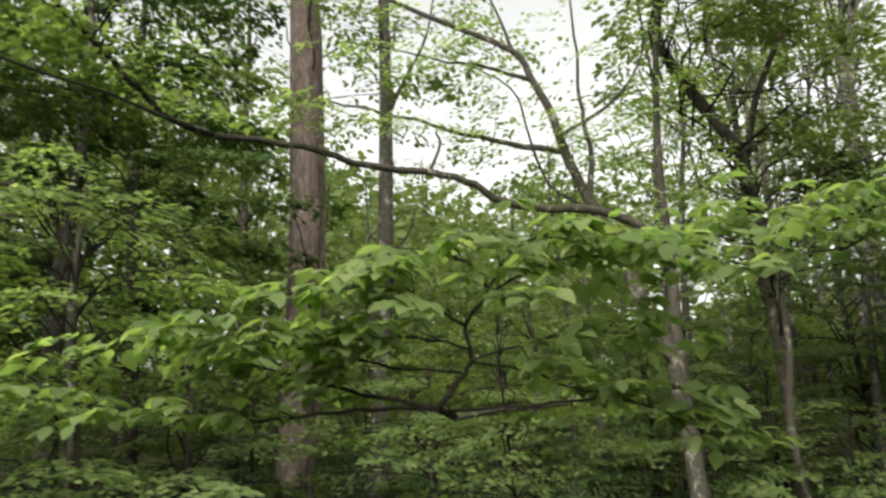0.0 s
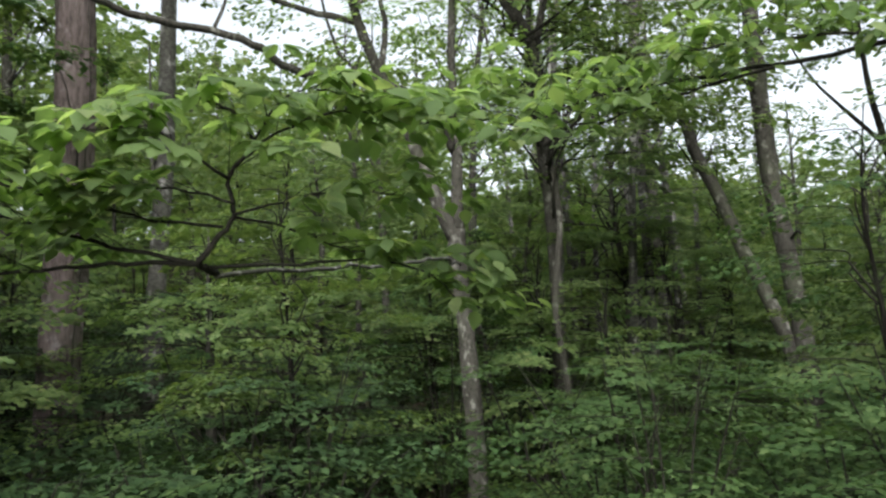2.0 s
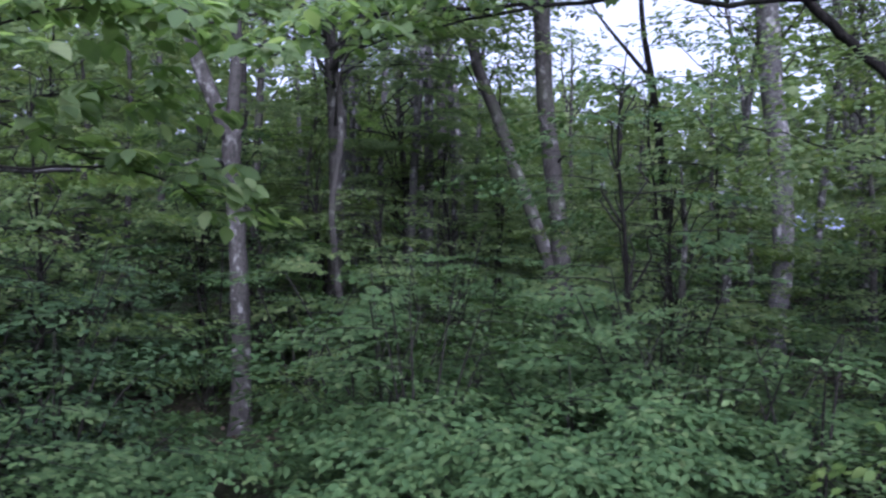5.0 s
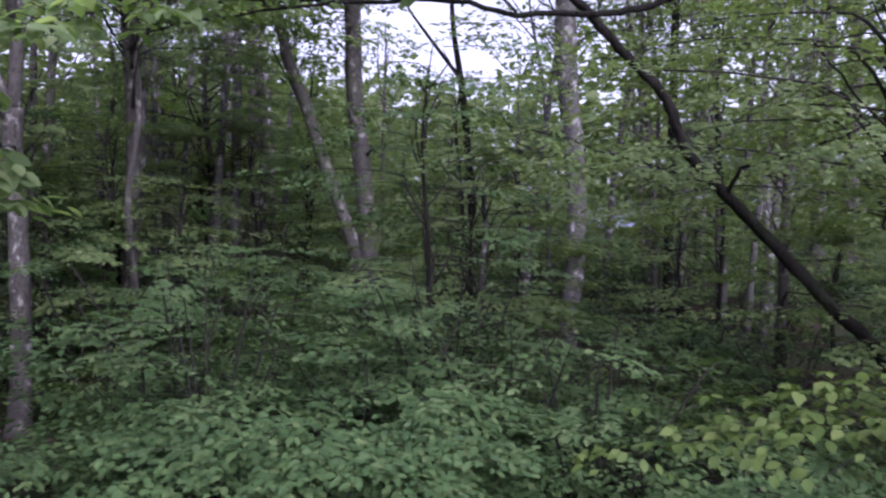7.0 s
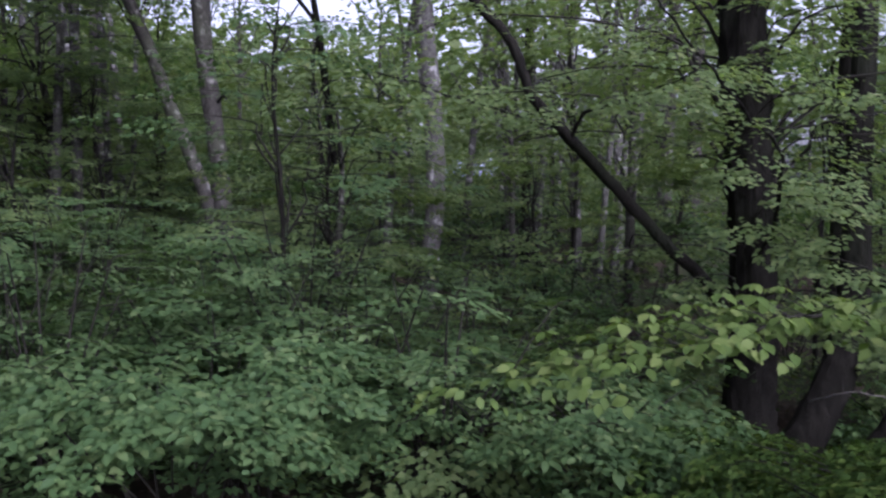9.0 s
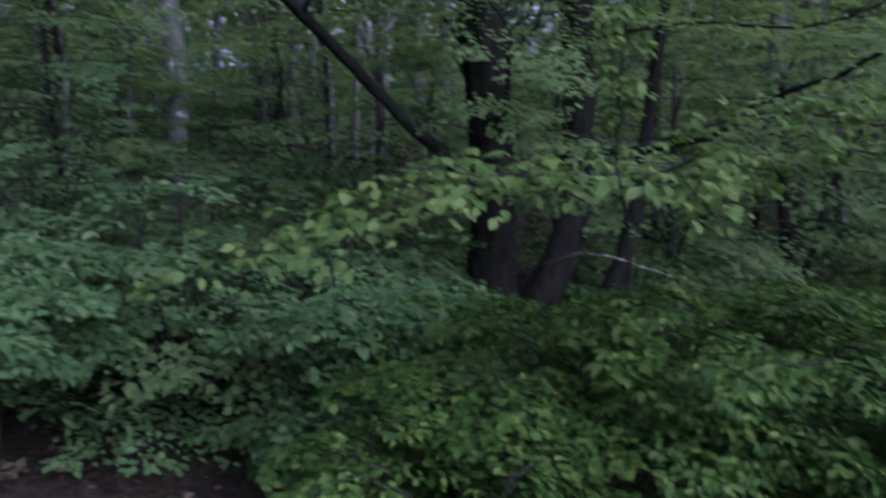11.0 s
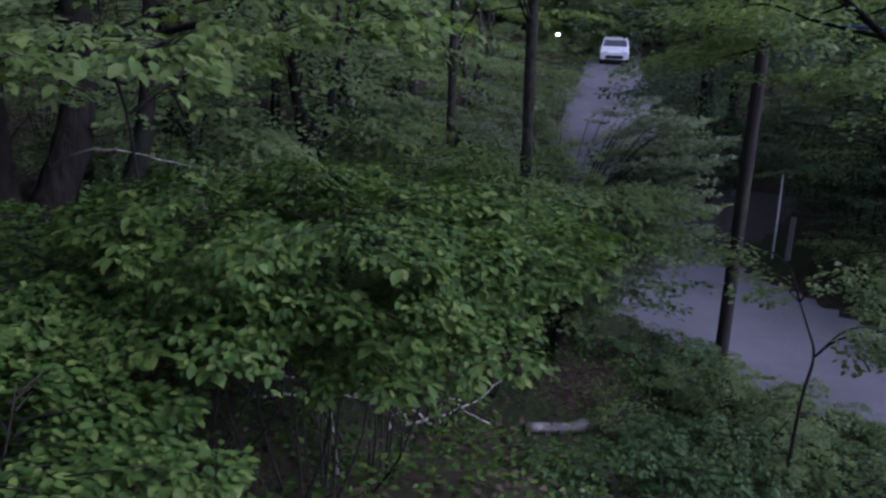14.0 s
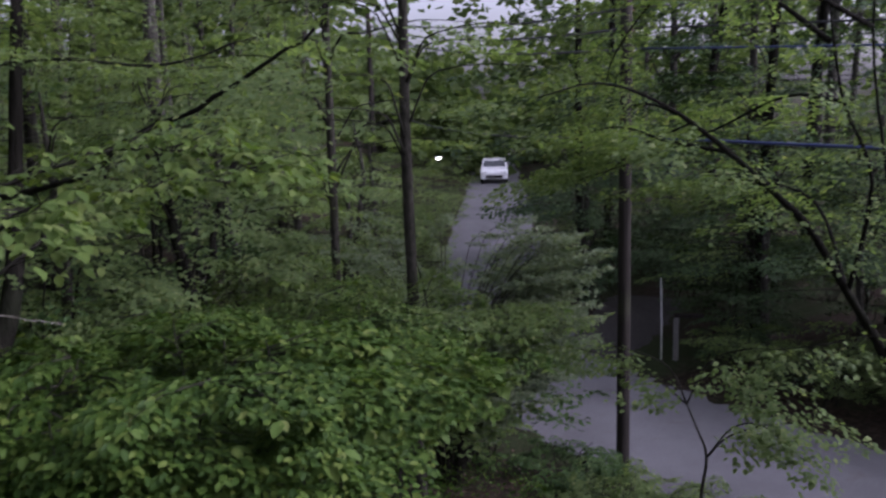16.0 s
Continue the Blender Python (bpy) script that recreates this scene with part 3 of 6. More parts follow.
def forked_tree():
    t = tree_base("forked_tree", 7.2, 7.1, "forked grey tree with patchy lichened bark and crooked limbs")
    g = gz(7.2, 7.1)
    p = trunk(t, [(7.1, 7.0, g - 0.3, 0.15), (7.18, 7.04, 3.95, 0.125), (7.31, 7.16, 4.71, 0.115), (7.37, 7.28, 6.0, 0.11), (7.34, 7.34, 6.83, 0.115), (7.29, 7.3, 7.35, 0.12)], bark_grey, 14, 6, 0.07, 41)
    left = limb(t, [(7.3, 7.31, 7.2), (6.97, 7.50, 8.07), (6.84, 7.59, 8.57), (6.51, 7.73, 9.31), (6.26, 7.79, 9.89), (6.09, 7.79, 10.39), (5.85, 7.83, 10.83), (5.62, 7.89, 11.2), (4.69, 8.32, 11.66), (4.0, 8.6, 12.0)], 0.10, 0.025, bark_grey, sides=10, seed=42)
    right = limb(t, [(7.29, 7.3, 7.3), (7.28, 7.22, 8.17), (7.30, 7.24, 8.74), (7.26, 7.21, 9.6), (7.3, 7.1, 11.0), (7.5, 7.0, 13.0)], 0.085, 0.03, bark_grey, sides=10, seed=43)
    a = limb(t, [(6.27, 7.8, 9.9), (5.69, 8.10, 10.01), (5.11, 8.2, 10.09), (4.27, 8.4, 10.25), (3.4, 8.6, 10.4)], 0.05, 0.012, bark_grey, seed=44, wob=0.015)
    b = limb(t, [(5.88, 7.83, 10.8), (5.29, 8.0, 10.96), (4.77, 8.1, 10.97), (3.8, 8.35, 11.1)], 0.035, 0.008, bark_grey, seed=45, wob=0.015)
    c = limb(t, [(6.52, 7.74, 9.3), (6.75, 7.86, 9.94), (6.72, 7.93, 10.59), (6.69, 7.9, 11.37), (6.6, 7.8, 12.6)], 0.05, 0.012, bark_grey, seed=46, wob=0.01)
    d = limb(t, [(5.62, 7.89, 11.2), (5.63, 8.1, 11.74), (5.5, 8.4, 12.6)], 0.03, 0.01, bark_grey, seed=47)
    e = limb(t, [(6.6, 7.7, 9.1), (6.3, 8.2, 9.6), (6.1, 8.3, 10.28), (5.95, 8.4, 10.95), (5.2, 9.0, 11.6)], 0.03, 0.008, bark_grey, seed=48, wob=0.01)
    f = limb(t, [(6.2, 7.8, 10.1), (6.9, 7.5, 10.6), (7.3, 7.3, 11.3), (7.2, 7.2, 12.2)], 0.03, 0.01, bark_grey, seed=49)
    long = limb(t, [(7.28, 7.25, 8.3), (6.95, 7.17, 8.75), (6.38, 7.41, 9.03), (5.76, 7.70, 9.08), (5.17, 7.85, 9.17), (4.91, 7.84, 9.31), (4.37, 7.94, 9.41), (3.61, 8.1, 9.44), (3.19, 8.12, 9.53), (2.56, 8.16, 9.58), (1.97, 8.18, 9.56), (1.49, 8.10, 9.63), (1.18, 7.92, 9.79), (0.77, 7.70, 10.02), (0.3, 7.4, 10.3), (-0.3, 7.0, 10.7)], 0.062, 0.02, bark_grey, "long_limb", 9, 4, 0.05, 50, 0.008)
    long2 = limb(t, [(1.95, 8.15, 9.56), (1.37, 8.0, 9.61), (0.83, 7.9, 9.71), (0.33, 7.8, 9.74), (-0.4, 7.6, 9.8)], 0.026, 0.012, bark_grey, seed=51)
    up = limb(t, [(4.37, 7.94, 9.41), (4.5, 7.9, 9.75), (4.45, 7.9, 9.9)], 0.025, 0.012, bark_grey, seed=52)
    rng = rng_for(53)
    g1 = []
    for q, k in ((long, 22), (long2, 14)):
        g1 += fringe(rng, q + np.array([0, 0, 0.06]), k + 6, 0.85, 0.7, 45, 0.12, 1.3, 0.5 if q is long else 0.05, rise=0.65, droop=0.15)
    for q, k in ((left, 9), (right, 10), (a, 10), (b, 8), (c, 8), (d, 4), (e, 8), (f, 6)):
        g1 += fringe(rng, q, k + 11, 0.8, 0.6, 46, 0.09, 1.3, 0.2, droop=0.3)
    crown(t, g1, leaf_bright)
    # low limb that reaches out towards the house
    low = limb(t, [(7.33, 7.3, 6.9), (6.2, 6.4, 6.85), (4.6, 5.2, 6.66), (3.2, 4.4, 6.5), (1.95, 3.68, 6.38)], 0.018, 0.012, bark_birch, "low_limb", 9, 5, 0.05, 54, 0.012)


def upper_limb_tree():
    t = tree_base("grey_tree", 9.4, 7.3, "slender grey tree with a crooked dark upper limb")
    p = trunk(t, [(9.5, 7.4, gz(9.4, 7.3) - 0.3, 0.06), (9.56, 7.45, 5, 0.05), (9.42, 7.5, 6.4, 0.046), (9.38, 7.3, 7.6, 0.046), (9.2, 7.3, 8.6, 0.05), (8.8, 7.15, 9.9, 0.075), (8.5, 7.12, 10.25, 0.085), (8.23, 7.22, 10.63, 0.085), (7.91, 7.29, 11.09, 0.08), (7.62, 7.3, 11.53, 0.075), (7.5, 7.1, 12.2, 0.06), (7.5, 7.0, 14, 0.03)], bark_grey, 12, 10, 0.07, 61, 1.3)
    q = limb(t, [(8.9, 7.2, 9.9), (9.0, 6.97, 10.80), (9.18, 6.5, 11.69), (9.6, 6.3, 12.6), (9.8, 6.2, 14)], 0.06, 0.02, bark_mid, seed=62)
    canopy(t, rng_for(63), p, 8.3, 14, 2.9, 46, 165, 0.1, leaf_mid, twig_wood, arc=(-2.2, 0.5))


def leaning_pair():
    t = tree_base("grey_tree", 12.7, 5.4, "straight grey tree with lichen patches")
    p = trunk(t, [(12.75, 5.4, gz(12.7, 5.4) - 0.3, 0.19), (12.75, 5.39, 5.0, 0.155), (12.76, 5.47, 6.13, 0.15), (12.68, 5.56, 7.15, 0.145), (12.51, 5.63, 8.32, 0.14), (12.25, 5.58, 9.69, 0.13), (12.0, 5.5, 11.3, 0.11), (11.9, 5.5, 14, 0.06)], bark_grey, 14, 5, 0.05, 71)
    limb(t, [(12.7, 5.55, 7.2), (12.5, 5.3, 7.35), (12.3, 5.15, 7.3)], 0.03, 0.015, bark_dark, "stub", 7, 3, 0, 72)
    canopy(t, rng_for(73), p, 9.8, 14.5, 2.4, 30, 120, 0.11, leaf_mid, twig_wood)
    t = tree_base("leaning_tree", 12.9, 5.2, "pale grey tree leaning out of a clump")
    p = trunk(t, [(12.85, 5.2, gz(12.9, 5.2) - 0.3, 0.13), (12.7, 5.6, 5.5, 0.11), (12.56, 5.89, 6.49, 0.105), (12.40, 6.14, 7.22, 0.10), (12.22, 6.31, 7.93, 0.095), (11.96, 6.54, 8.7, 0.09), (11.74, 6.64, 9.37, 0.08), (11.3, 7.0, 9.9, 0.06), (10.6, 7.4, 10.6, 0.03)], bark_grey, 12, 5, 0.06, 75)
    canopy(t, rng_for(76), p, 8.8, 11, 1.8, 16, 110, 0.11, leaf_mid, twig_wood)


def birch_ahead():
    t = tree_base("birch_tree", 14.5, 2.45, "grey birch with pale patches near its foot", group="birches")
    p = trunk(t, [(14.4, 2.47, gz(14.5, 2.45) - 0.3, 0.19), (14.5, 2.45, 4.0, 0.155), (14.68, 2.42, 4.9, 0.15), (14.76, 2.37, 5.82, 0.16), (14.72, 2.42, 7.2, 0.165), (14.53, 2.55, 8.55, 0.17), (14.25, 2.58, 10.0, 0.17), (14.0, 2.6, 13, 0.1), (14, 2.6, 16, 0.03)], bark_birch, 14, 5, 0.06, 81, 1.2)
    canopy(t, rng_for(82), p, 8.9, 15.5, 2.6, 36, 120, 0.11, leaf_mid, twig_wood)


def y_fork_tree():
    t = tree_base("slender_tree", 19.1, 5.5, "thin dark tree forking high against the sky")
    p = trunk(t, [(19.15, 5.4, gz(19.1, 5.5) - 0.3, 0.12), (19.01, 5.72, 7.77, 0.09), (18.72, 5.88, 9.57, 0.08), (18.47, 5.99, 10.6, 0.065), (18.25, 6.0, 11.6, 0.05), (18.1, 6.0, 13.5, 0.02)], bark_dark, 10, 5, 0.04, 91, 1.2)
    limb(t, [(18.7, 5.9, 9.6), (18.32, 6.5, 10.43), (17.97, 6.96, 11.14), (17.7, 7.3, 12)], 0.06, 0.02, bark_dark, seed=92)
    canopy(t, rng_for(93), p, 6.0, 9.0, 2.2, 18, 110, 0.12, leaf_mid, twig_wood)


def many_stemmed_tree():
    t = tree_base("many_stemmed_tree", 7.85, -1.8, "massive dark tree with several mossy stems from one foot", sink=0.1)
    g = gz(7.85, -1.8)
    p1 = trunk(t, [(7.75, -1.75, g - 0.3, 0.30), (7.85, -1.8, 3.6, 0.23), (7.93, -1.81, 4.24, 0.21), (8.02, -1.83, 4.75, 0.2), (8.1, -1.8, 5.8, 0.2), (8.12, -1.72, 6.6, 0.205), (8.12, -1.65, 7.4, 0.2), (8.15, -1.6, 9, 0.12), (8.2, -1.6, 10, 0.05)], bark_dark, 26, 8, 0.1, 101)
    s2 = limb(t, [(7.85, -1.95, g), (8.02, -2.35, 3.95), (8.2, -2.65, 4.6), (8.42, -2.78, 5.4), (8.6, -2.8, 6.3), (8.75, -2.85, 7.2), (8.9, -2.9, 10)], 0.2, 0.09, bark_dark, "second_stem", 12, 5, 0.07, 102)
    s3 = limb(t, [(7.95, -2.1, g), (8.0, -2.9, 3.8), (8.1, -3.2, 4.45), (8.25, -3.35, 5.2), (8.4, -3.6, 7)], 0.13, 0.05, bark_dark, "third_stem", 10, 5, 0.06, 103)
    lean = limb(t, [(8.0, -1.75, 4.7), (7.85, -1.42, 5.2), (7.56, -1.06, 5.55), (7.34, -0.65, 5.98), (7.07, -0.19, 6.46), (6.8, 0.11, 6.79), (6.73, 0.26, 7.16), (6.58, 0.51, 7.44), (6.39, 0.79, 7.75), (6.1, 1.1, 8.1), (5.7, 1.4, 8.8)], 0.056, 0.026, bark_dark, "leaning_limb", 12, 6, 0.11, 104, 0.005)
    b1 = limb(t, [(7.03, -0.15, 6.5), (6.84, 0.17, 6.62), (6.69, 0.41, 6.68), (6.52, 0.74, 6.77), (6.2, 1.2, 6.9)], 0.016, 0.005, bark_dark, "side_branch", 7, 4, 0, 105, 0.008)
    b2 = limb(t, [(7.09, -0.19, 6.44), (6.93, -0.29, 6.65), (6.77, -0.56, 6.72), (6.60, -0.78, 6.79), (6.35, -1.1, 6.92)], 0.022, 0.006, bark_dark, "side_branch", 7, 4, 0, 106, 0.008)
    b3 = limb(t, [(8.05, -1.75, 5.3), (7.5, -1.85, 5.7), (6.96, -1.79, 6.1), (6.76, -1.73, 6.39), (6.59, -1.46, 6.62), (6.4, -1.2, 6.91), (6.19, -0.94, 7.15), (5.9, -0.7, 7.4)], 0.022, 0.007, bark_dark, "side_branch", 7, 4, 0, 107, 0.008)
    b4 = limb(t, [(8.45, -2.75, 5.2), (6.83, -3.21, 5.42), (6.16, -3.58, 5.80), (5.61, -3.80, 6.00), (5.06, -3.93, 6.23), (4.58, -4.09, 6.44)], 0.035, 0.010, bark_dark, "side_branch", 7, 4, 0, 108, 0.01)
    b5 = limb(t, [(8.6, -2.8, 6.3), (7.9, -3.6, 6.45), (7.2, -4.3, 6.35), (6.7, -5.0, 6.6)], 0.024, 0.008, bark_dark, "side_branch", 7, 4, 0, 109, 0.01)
    rng = rng_for(110)
    gs = []
    for q, k in ((lean[len(lean) * 3 // 10:], 18), (b1, 12), (b2, 12), (b3, 16), (b4, 16), (b5, 14)):
        gs += fringe(rng, q, k, 0.9, 0.7, 84, 0.066, 1.4, 0.2, droop=0.25, thick=0.03)
    crown(t, gs, leaf_mid, "lower_foliage")
    canopy(t, rng, p1, 6.2, 9.0, 3.2, 44, 120, 0.075, leaf_mid, twig_wood, arc=(-1.9, 1.8))
    canopy(t, rng, p1, 4.9, 8.8, 1.6, 34, 80, 0.07, leaf_mid, twig_wood, 0.7, 0.6, arc=(2.0, 4.3))
    # long overhead bough that passes in front of the house
    limb(t, [(8.12, -1.6, 8.3), (7.0, -1.2, 8.5), (6.0, -0.6, 8.2), (5.35, -0.1, 7.7), (5.18, 0.25, 7.5), (5.1, 0.5, 7.45), (5.0, 1.02, 7.45), (4.84, 1.38, 7.51), (4.6, 1.85, 7.47), (4.3, 2.35, 7.44), (4.0, 2.7, 7.40), (3.75, 2.85, 7.36)], 0.032, 0.009, bark_dark, "overhead_bough", 8, 4, 0.03, 112, 0.006)


def slim_trees():
    """Thin dark stems on the bank and beyond."""
    spec = (
        (17.95, 1.05, 0.085, 17, "slim dark tree standing in the hollow", 8.5, 15, 0, 121),
        (7.05, -7.1, 0.066, 9.6, "slim grey tree on the bank above the road", 6.8, 10.2, 0.03, 122),
        (8.75, -7.3, 0.055, 9, "slim dark tree on the bank", 6.4, 9.6, 0, 123),
        (10.6, -3.2, 0.10, 9, "dark trunk behind the shrubs", 6.6, 11, 0.02, 124),
        (15.5, -6.0, 0.12, 15, "dark trunk deep in the wood", 7.4, 14, 0, 125),
    )
    for x, y, r, h, label, z0, z1, bend, seed in spec:
        t = tree_base("slim_tree", x, y, label, group="slim trees")
        g = gz(x, y)
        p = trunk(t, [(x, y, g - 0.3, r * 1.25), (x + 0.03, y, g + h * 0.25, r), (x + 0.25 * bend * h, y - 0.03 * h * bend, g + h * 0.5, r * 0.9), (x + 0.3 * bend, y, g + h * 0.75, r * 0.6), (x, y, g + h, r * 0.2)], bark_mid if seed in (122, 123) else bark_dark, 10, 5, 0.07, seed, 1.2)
        canopy(t, rng_for(seed), p, z0 - 1.2, z1, 2.1, 22, 105, 0.085, leaf_mid, twig_wood)
    t = tree_base("twin_stem_tree", 9.75, -5.8, "small dark tree with two diverging crooked stems")
    g = gz(9.75, -5.8)
    p = trunk(t, [(9.75, -5.75, g - 0.2, 0.11), (9.69, -5.79, 3.2, 0.09), (9.8, -5.7, 4.0, 0.075), (9.93, -5.66, 4.7, 0.06), (10.0, -5.6, 6, 0.03)], bark_dark, 10, 5, 0.05, 131, 1.2)
    limb(t, [(9.7, -5.8, 3.3), (9.6, -6.0, 4.0), (9.68, -6.1, 4.5), (9.6, -6.4, 5.3), (9.5, -6.8, 6.2)], 0.07, 0.02, bark_dark, "second_stem", 9, 4, 0.05, 132)
    canopy(t, rng_for(133), p, 4.2, 6.6, 1.9, 24, 130, 0.09, leaf_mid, twig_wood)


def roadside_trees():
    """Trees on the far side of the lane, dark against the hollow."""
    t = tree_base("leaning_tree", 2.2, -9.7, "dark leaning tree arching over the lane")
    g = gz(2.2, -9.7)
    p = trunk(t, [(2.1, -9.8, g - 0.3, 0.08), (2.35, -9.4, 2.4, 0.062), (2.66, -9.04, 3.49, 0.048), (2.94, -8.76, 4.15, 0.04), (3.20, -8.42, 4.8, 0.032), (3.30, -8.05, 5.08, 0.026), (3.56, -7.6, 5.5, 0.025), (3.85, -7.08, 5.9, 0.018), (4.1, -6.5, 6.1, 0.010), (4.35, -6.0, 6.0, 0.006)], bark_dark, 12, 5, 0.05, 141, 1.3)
    q1 = limb(t, [(2.94, -8.76, 4.15), (2.7, -8.5, 5.2), (2.9, -8.3, 5.9), (3.0, -8.2, 6.6), (3.1, -8.1, 7.6)], 0.022, 0.008, bark_dark, seed=142)
    q2 = limb(t, [(2.66, -9.04, 3.49), (2.5, -8.6, 4.6), (2.54, -8.36, 5.3), (2.7, -8.3, 6.5), (2.6, -8.2, 8)], 0.022, 0.008, bark_dark, seed=143)
    q3 = limb(t, [(3.20, -8.42, 4.8), (3.9, -8.6, 5.3), (4.6, -8.8, 5.7), (5.3, -9.1, 5.9), (5.9, -9.3, 5.8)], 0.035, 0.008, bark_dark, seed=144)
    q4 = limb(t, [(3.0, -8.2, 6.4), (3.7, -8.3, 6.9), (4.5, -8.4, 7.2), (5.3, -8.6, 7.3)], 0.03, 0.008, bark_dark, seed=145)
    q5 = limb(t, [(3.56, -7.6, 5.5), (4.2, -7.6, 5.6), (4.8, -7.8, 5.7), (5.5, -8.1, 5.6)], 0.022, 0.006, bark_dark, seed=146)
    q7 = limb(t, [(2.7, -8.3, 6.5), (3.4, -7.6, 7.0), (4.2, -7.0, 7.2), (5.0, -6.6, 7.2)], 0.025, 0.007, bark_dark, seed=149)
    q8 = limb(t, [(2.94, -8.76, 4.15), (3.5, -9.3, 4.9), (4.2, -9.2, 5.1), (4.9, -9.0, 5.0)], 0.02, 0.005, bark_dark, seed=150)
    q9 = limb(t, [(2.9, -8.3, 5.9), (3.67, -8.9, 5.95), (4.36, -8.69, 5.6), (5.02, -8.27, 5.3), (5.53, -7.89, 5.1)], 0.02, 0.005, bark_dark, seed=151)
    q11 = limb(t, [(4.6, -8.8, 5.7), (5.1, -8.6, 5.45), (5.5, -8.7, 5.2), (5.9, -8.9, 5.05)], 0.014, 0.004, bark_dark, seed=162)
    q12 = limb(t, [(4.5, -8.4, 7.2), (5.1, -8.6, 6.8), (5.5, -8.7, 6.4), (5.8, -9.0, 6.1)], 0.014, 0.004, bark_dark, seed=163)
    rng = rng_for(147)
    gs = []
    for q, k in ((p, 12), (q1, 12), (q2, 12), (q3, 16), (q4, 16), (q5, 20), (q7, 16), (q8, 20), (q9, 20), (q11, 22), (q12, 20)):
        gs += fringe(rng, q, k, 0.9, 0.7, 96, 0.068, 1.4, 0.4 if q is p else 0.15, droop=0.25, thick=0.03)
    crown(t, gs, leaf_mid)
    spec = ((1.5, -16.5, 11, 0.16, 151), (8.4, -18.5, 12, 0.14, 152), (13.8, -19.5, 12, 0.13, 153), (6.0, -20, 13, 0.16, 154), (16.5, -24.5, 13, 0.15, 155), (10, -25, 14, 0.18, 156), (2.5, -23, 13, 0.18, 157), (14.5, -28, 14, 0.18, 158), (-1.5, -19, 12, 0.15, 159))
    for x, y, h, r, seed in spec:
        t = tree_base("roadside_tree", x, y, "dark broadleaf tree crowding the lane", group="roadside trees")
        g = gz(x, y)
        rng = rng_for(seed)
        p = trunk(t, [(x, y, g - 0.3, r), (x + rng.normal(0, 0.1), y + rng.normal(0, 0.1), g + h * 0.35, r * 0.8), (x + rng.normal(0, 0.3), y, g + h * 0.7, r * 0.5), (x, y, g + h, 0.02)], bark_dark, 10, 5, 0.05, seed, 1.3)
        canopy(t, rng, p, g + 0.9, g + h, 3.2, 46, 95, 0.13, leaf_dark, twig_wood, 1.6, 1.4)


pine()
birch_behind()
forked_tree()
upper_limb_tree()
leaning_pair()
birch_ahead()
y_fork_tree()
many_stemmed_tree()
slim_trees()
roadside_trees()


# ---- leafy boughs close to the camera ----
def spray(rng, path, leaves_each, size, spread=0.16, from_u=0.1, step=0.05):
    """Short rising twigs on both sides of a branch, each ending in a drooping rosette; returns leaves and twig paths."""
    p = smooth_path(path, 8)
    seg = np.linalg.norm(np.diff(p, axis=0), axis=1).sum()
    k = max(3, int(seg / step))
    pts, dirs = along_path(p, k)
    groups, twigs = [], []
    side = 1
    for i in range(k):
        u = i / (k - 1)
        if u < from_u:
            continue
        side = -side
        d = unit(dirs[i] * np.array([1, 1, 0.3]))
        e = np.array([-d[1], d[0], 0]) * side
        tl = spread * rng.uniform(0.35, 1.3) if i < k - 1 else 0.03
        end = pts[i] + (d * rng.uniform(0.3, 1.0) + e * rng.uniform(0.5, 1.0)) * tl + np.array([0, 0, rng.uniform(0.0, 0.5) * tl])
        twigs.append((pts[i], end))
        groups.append(rosette(rng, end, end - pts[i], size, leaves_each, rng.uniform(0.25, 0.6)))
    return together(groups), twigs


def leafy_branch(name, at, label, branches, size, mat_one, mat_all, seed, singles=280, leaves_each=3, spread=0.16, step=0.05, group="", fans=0):
    t = thing(name, at, label, "branch", group)
    rng = rng_for(seed)
    w, allv = Wood(), []
    o = np.array(at)
    for pts, r0, r1, u0 in branches:
        limb(t, pts, r0, r1, twig_wood, "branch", 7, 5, 0.04, seed, 0.004)
        lv, tw = spray(rng, pts, leaves_each, size, spread, u0, step)
        allv.append(lv)
        if fans:
            q = smooth_path(pts, 6)
            allv += fringe(rng, q, fans, 0.45, 0.36, 18, size * 0.9, 1.2, u0, droop=0.35, rise=0.1, thick=0.015, hang=0.4)
        for a, b in tw:
            w.tube(np.array([a, (a + b) / 2 + np.array([0, 0, 0.006]), b]) - o, [0.003, 0.002, 0.001], 4)
    part("branchwork", w.mesh("branchwork"), twig_wood, t, kind="stuff")
    lv = together(allv)
    order = rng.permutation(len(lv[0]))
    lv = tuple(a[order] for a in lv)
    single_leaves(t, tuple(a[:singles] for a in lv), mat_one, singles)
    if len(order) > singles:
        crown(t, [tuple(a[singles:] for a in lv)], mat_all, "foliage", 1, width=1.15)
    return t


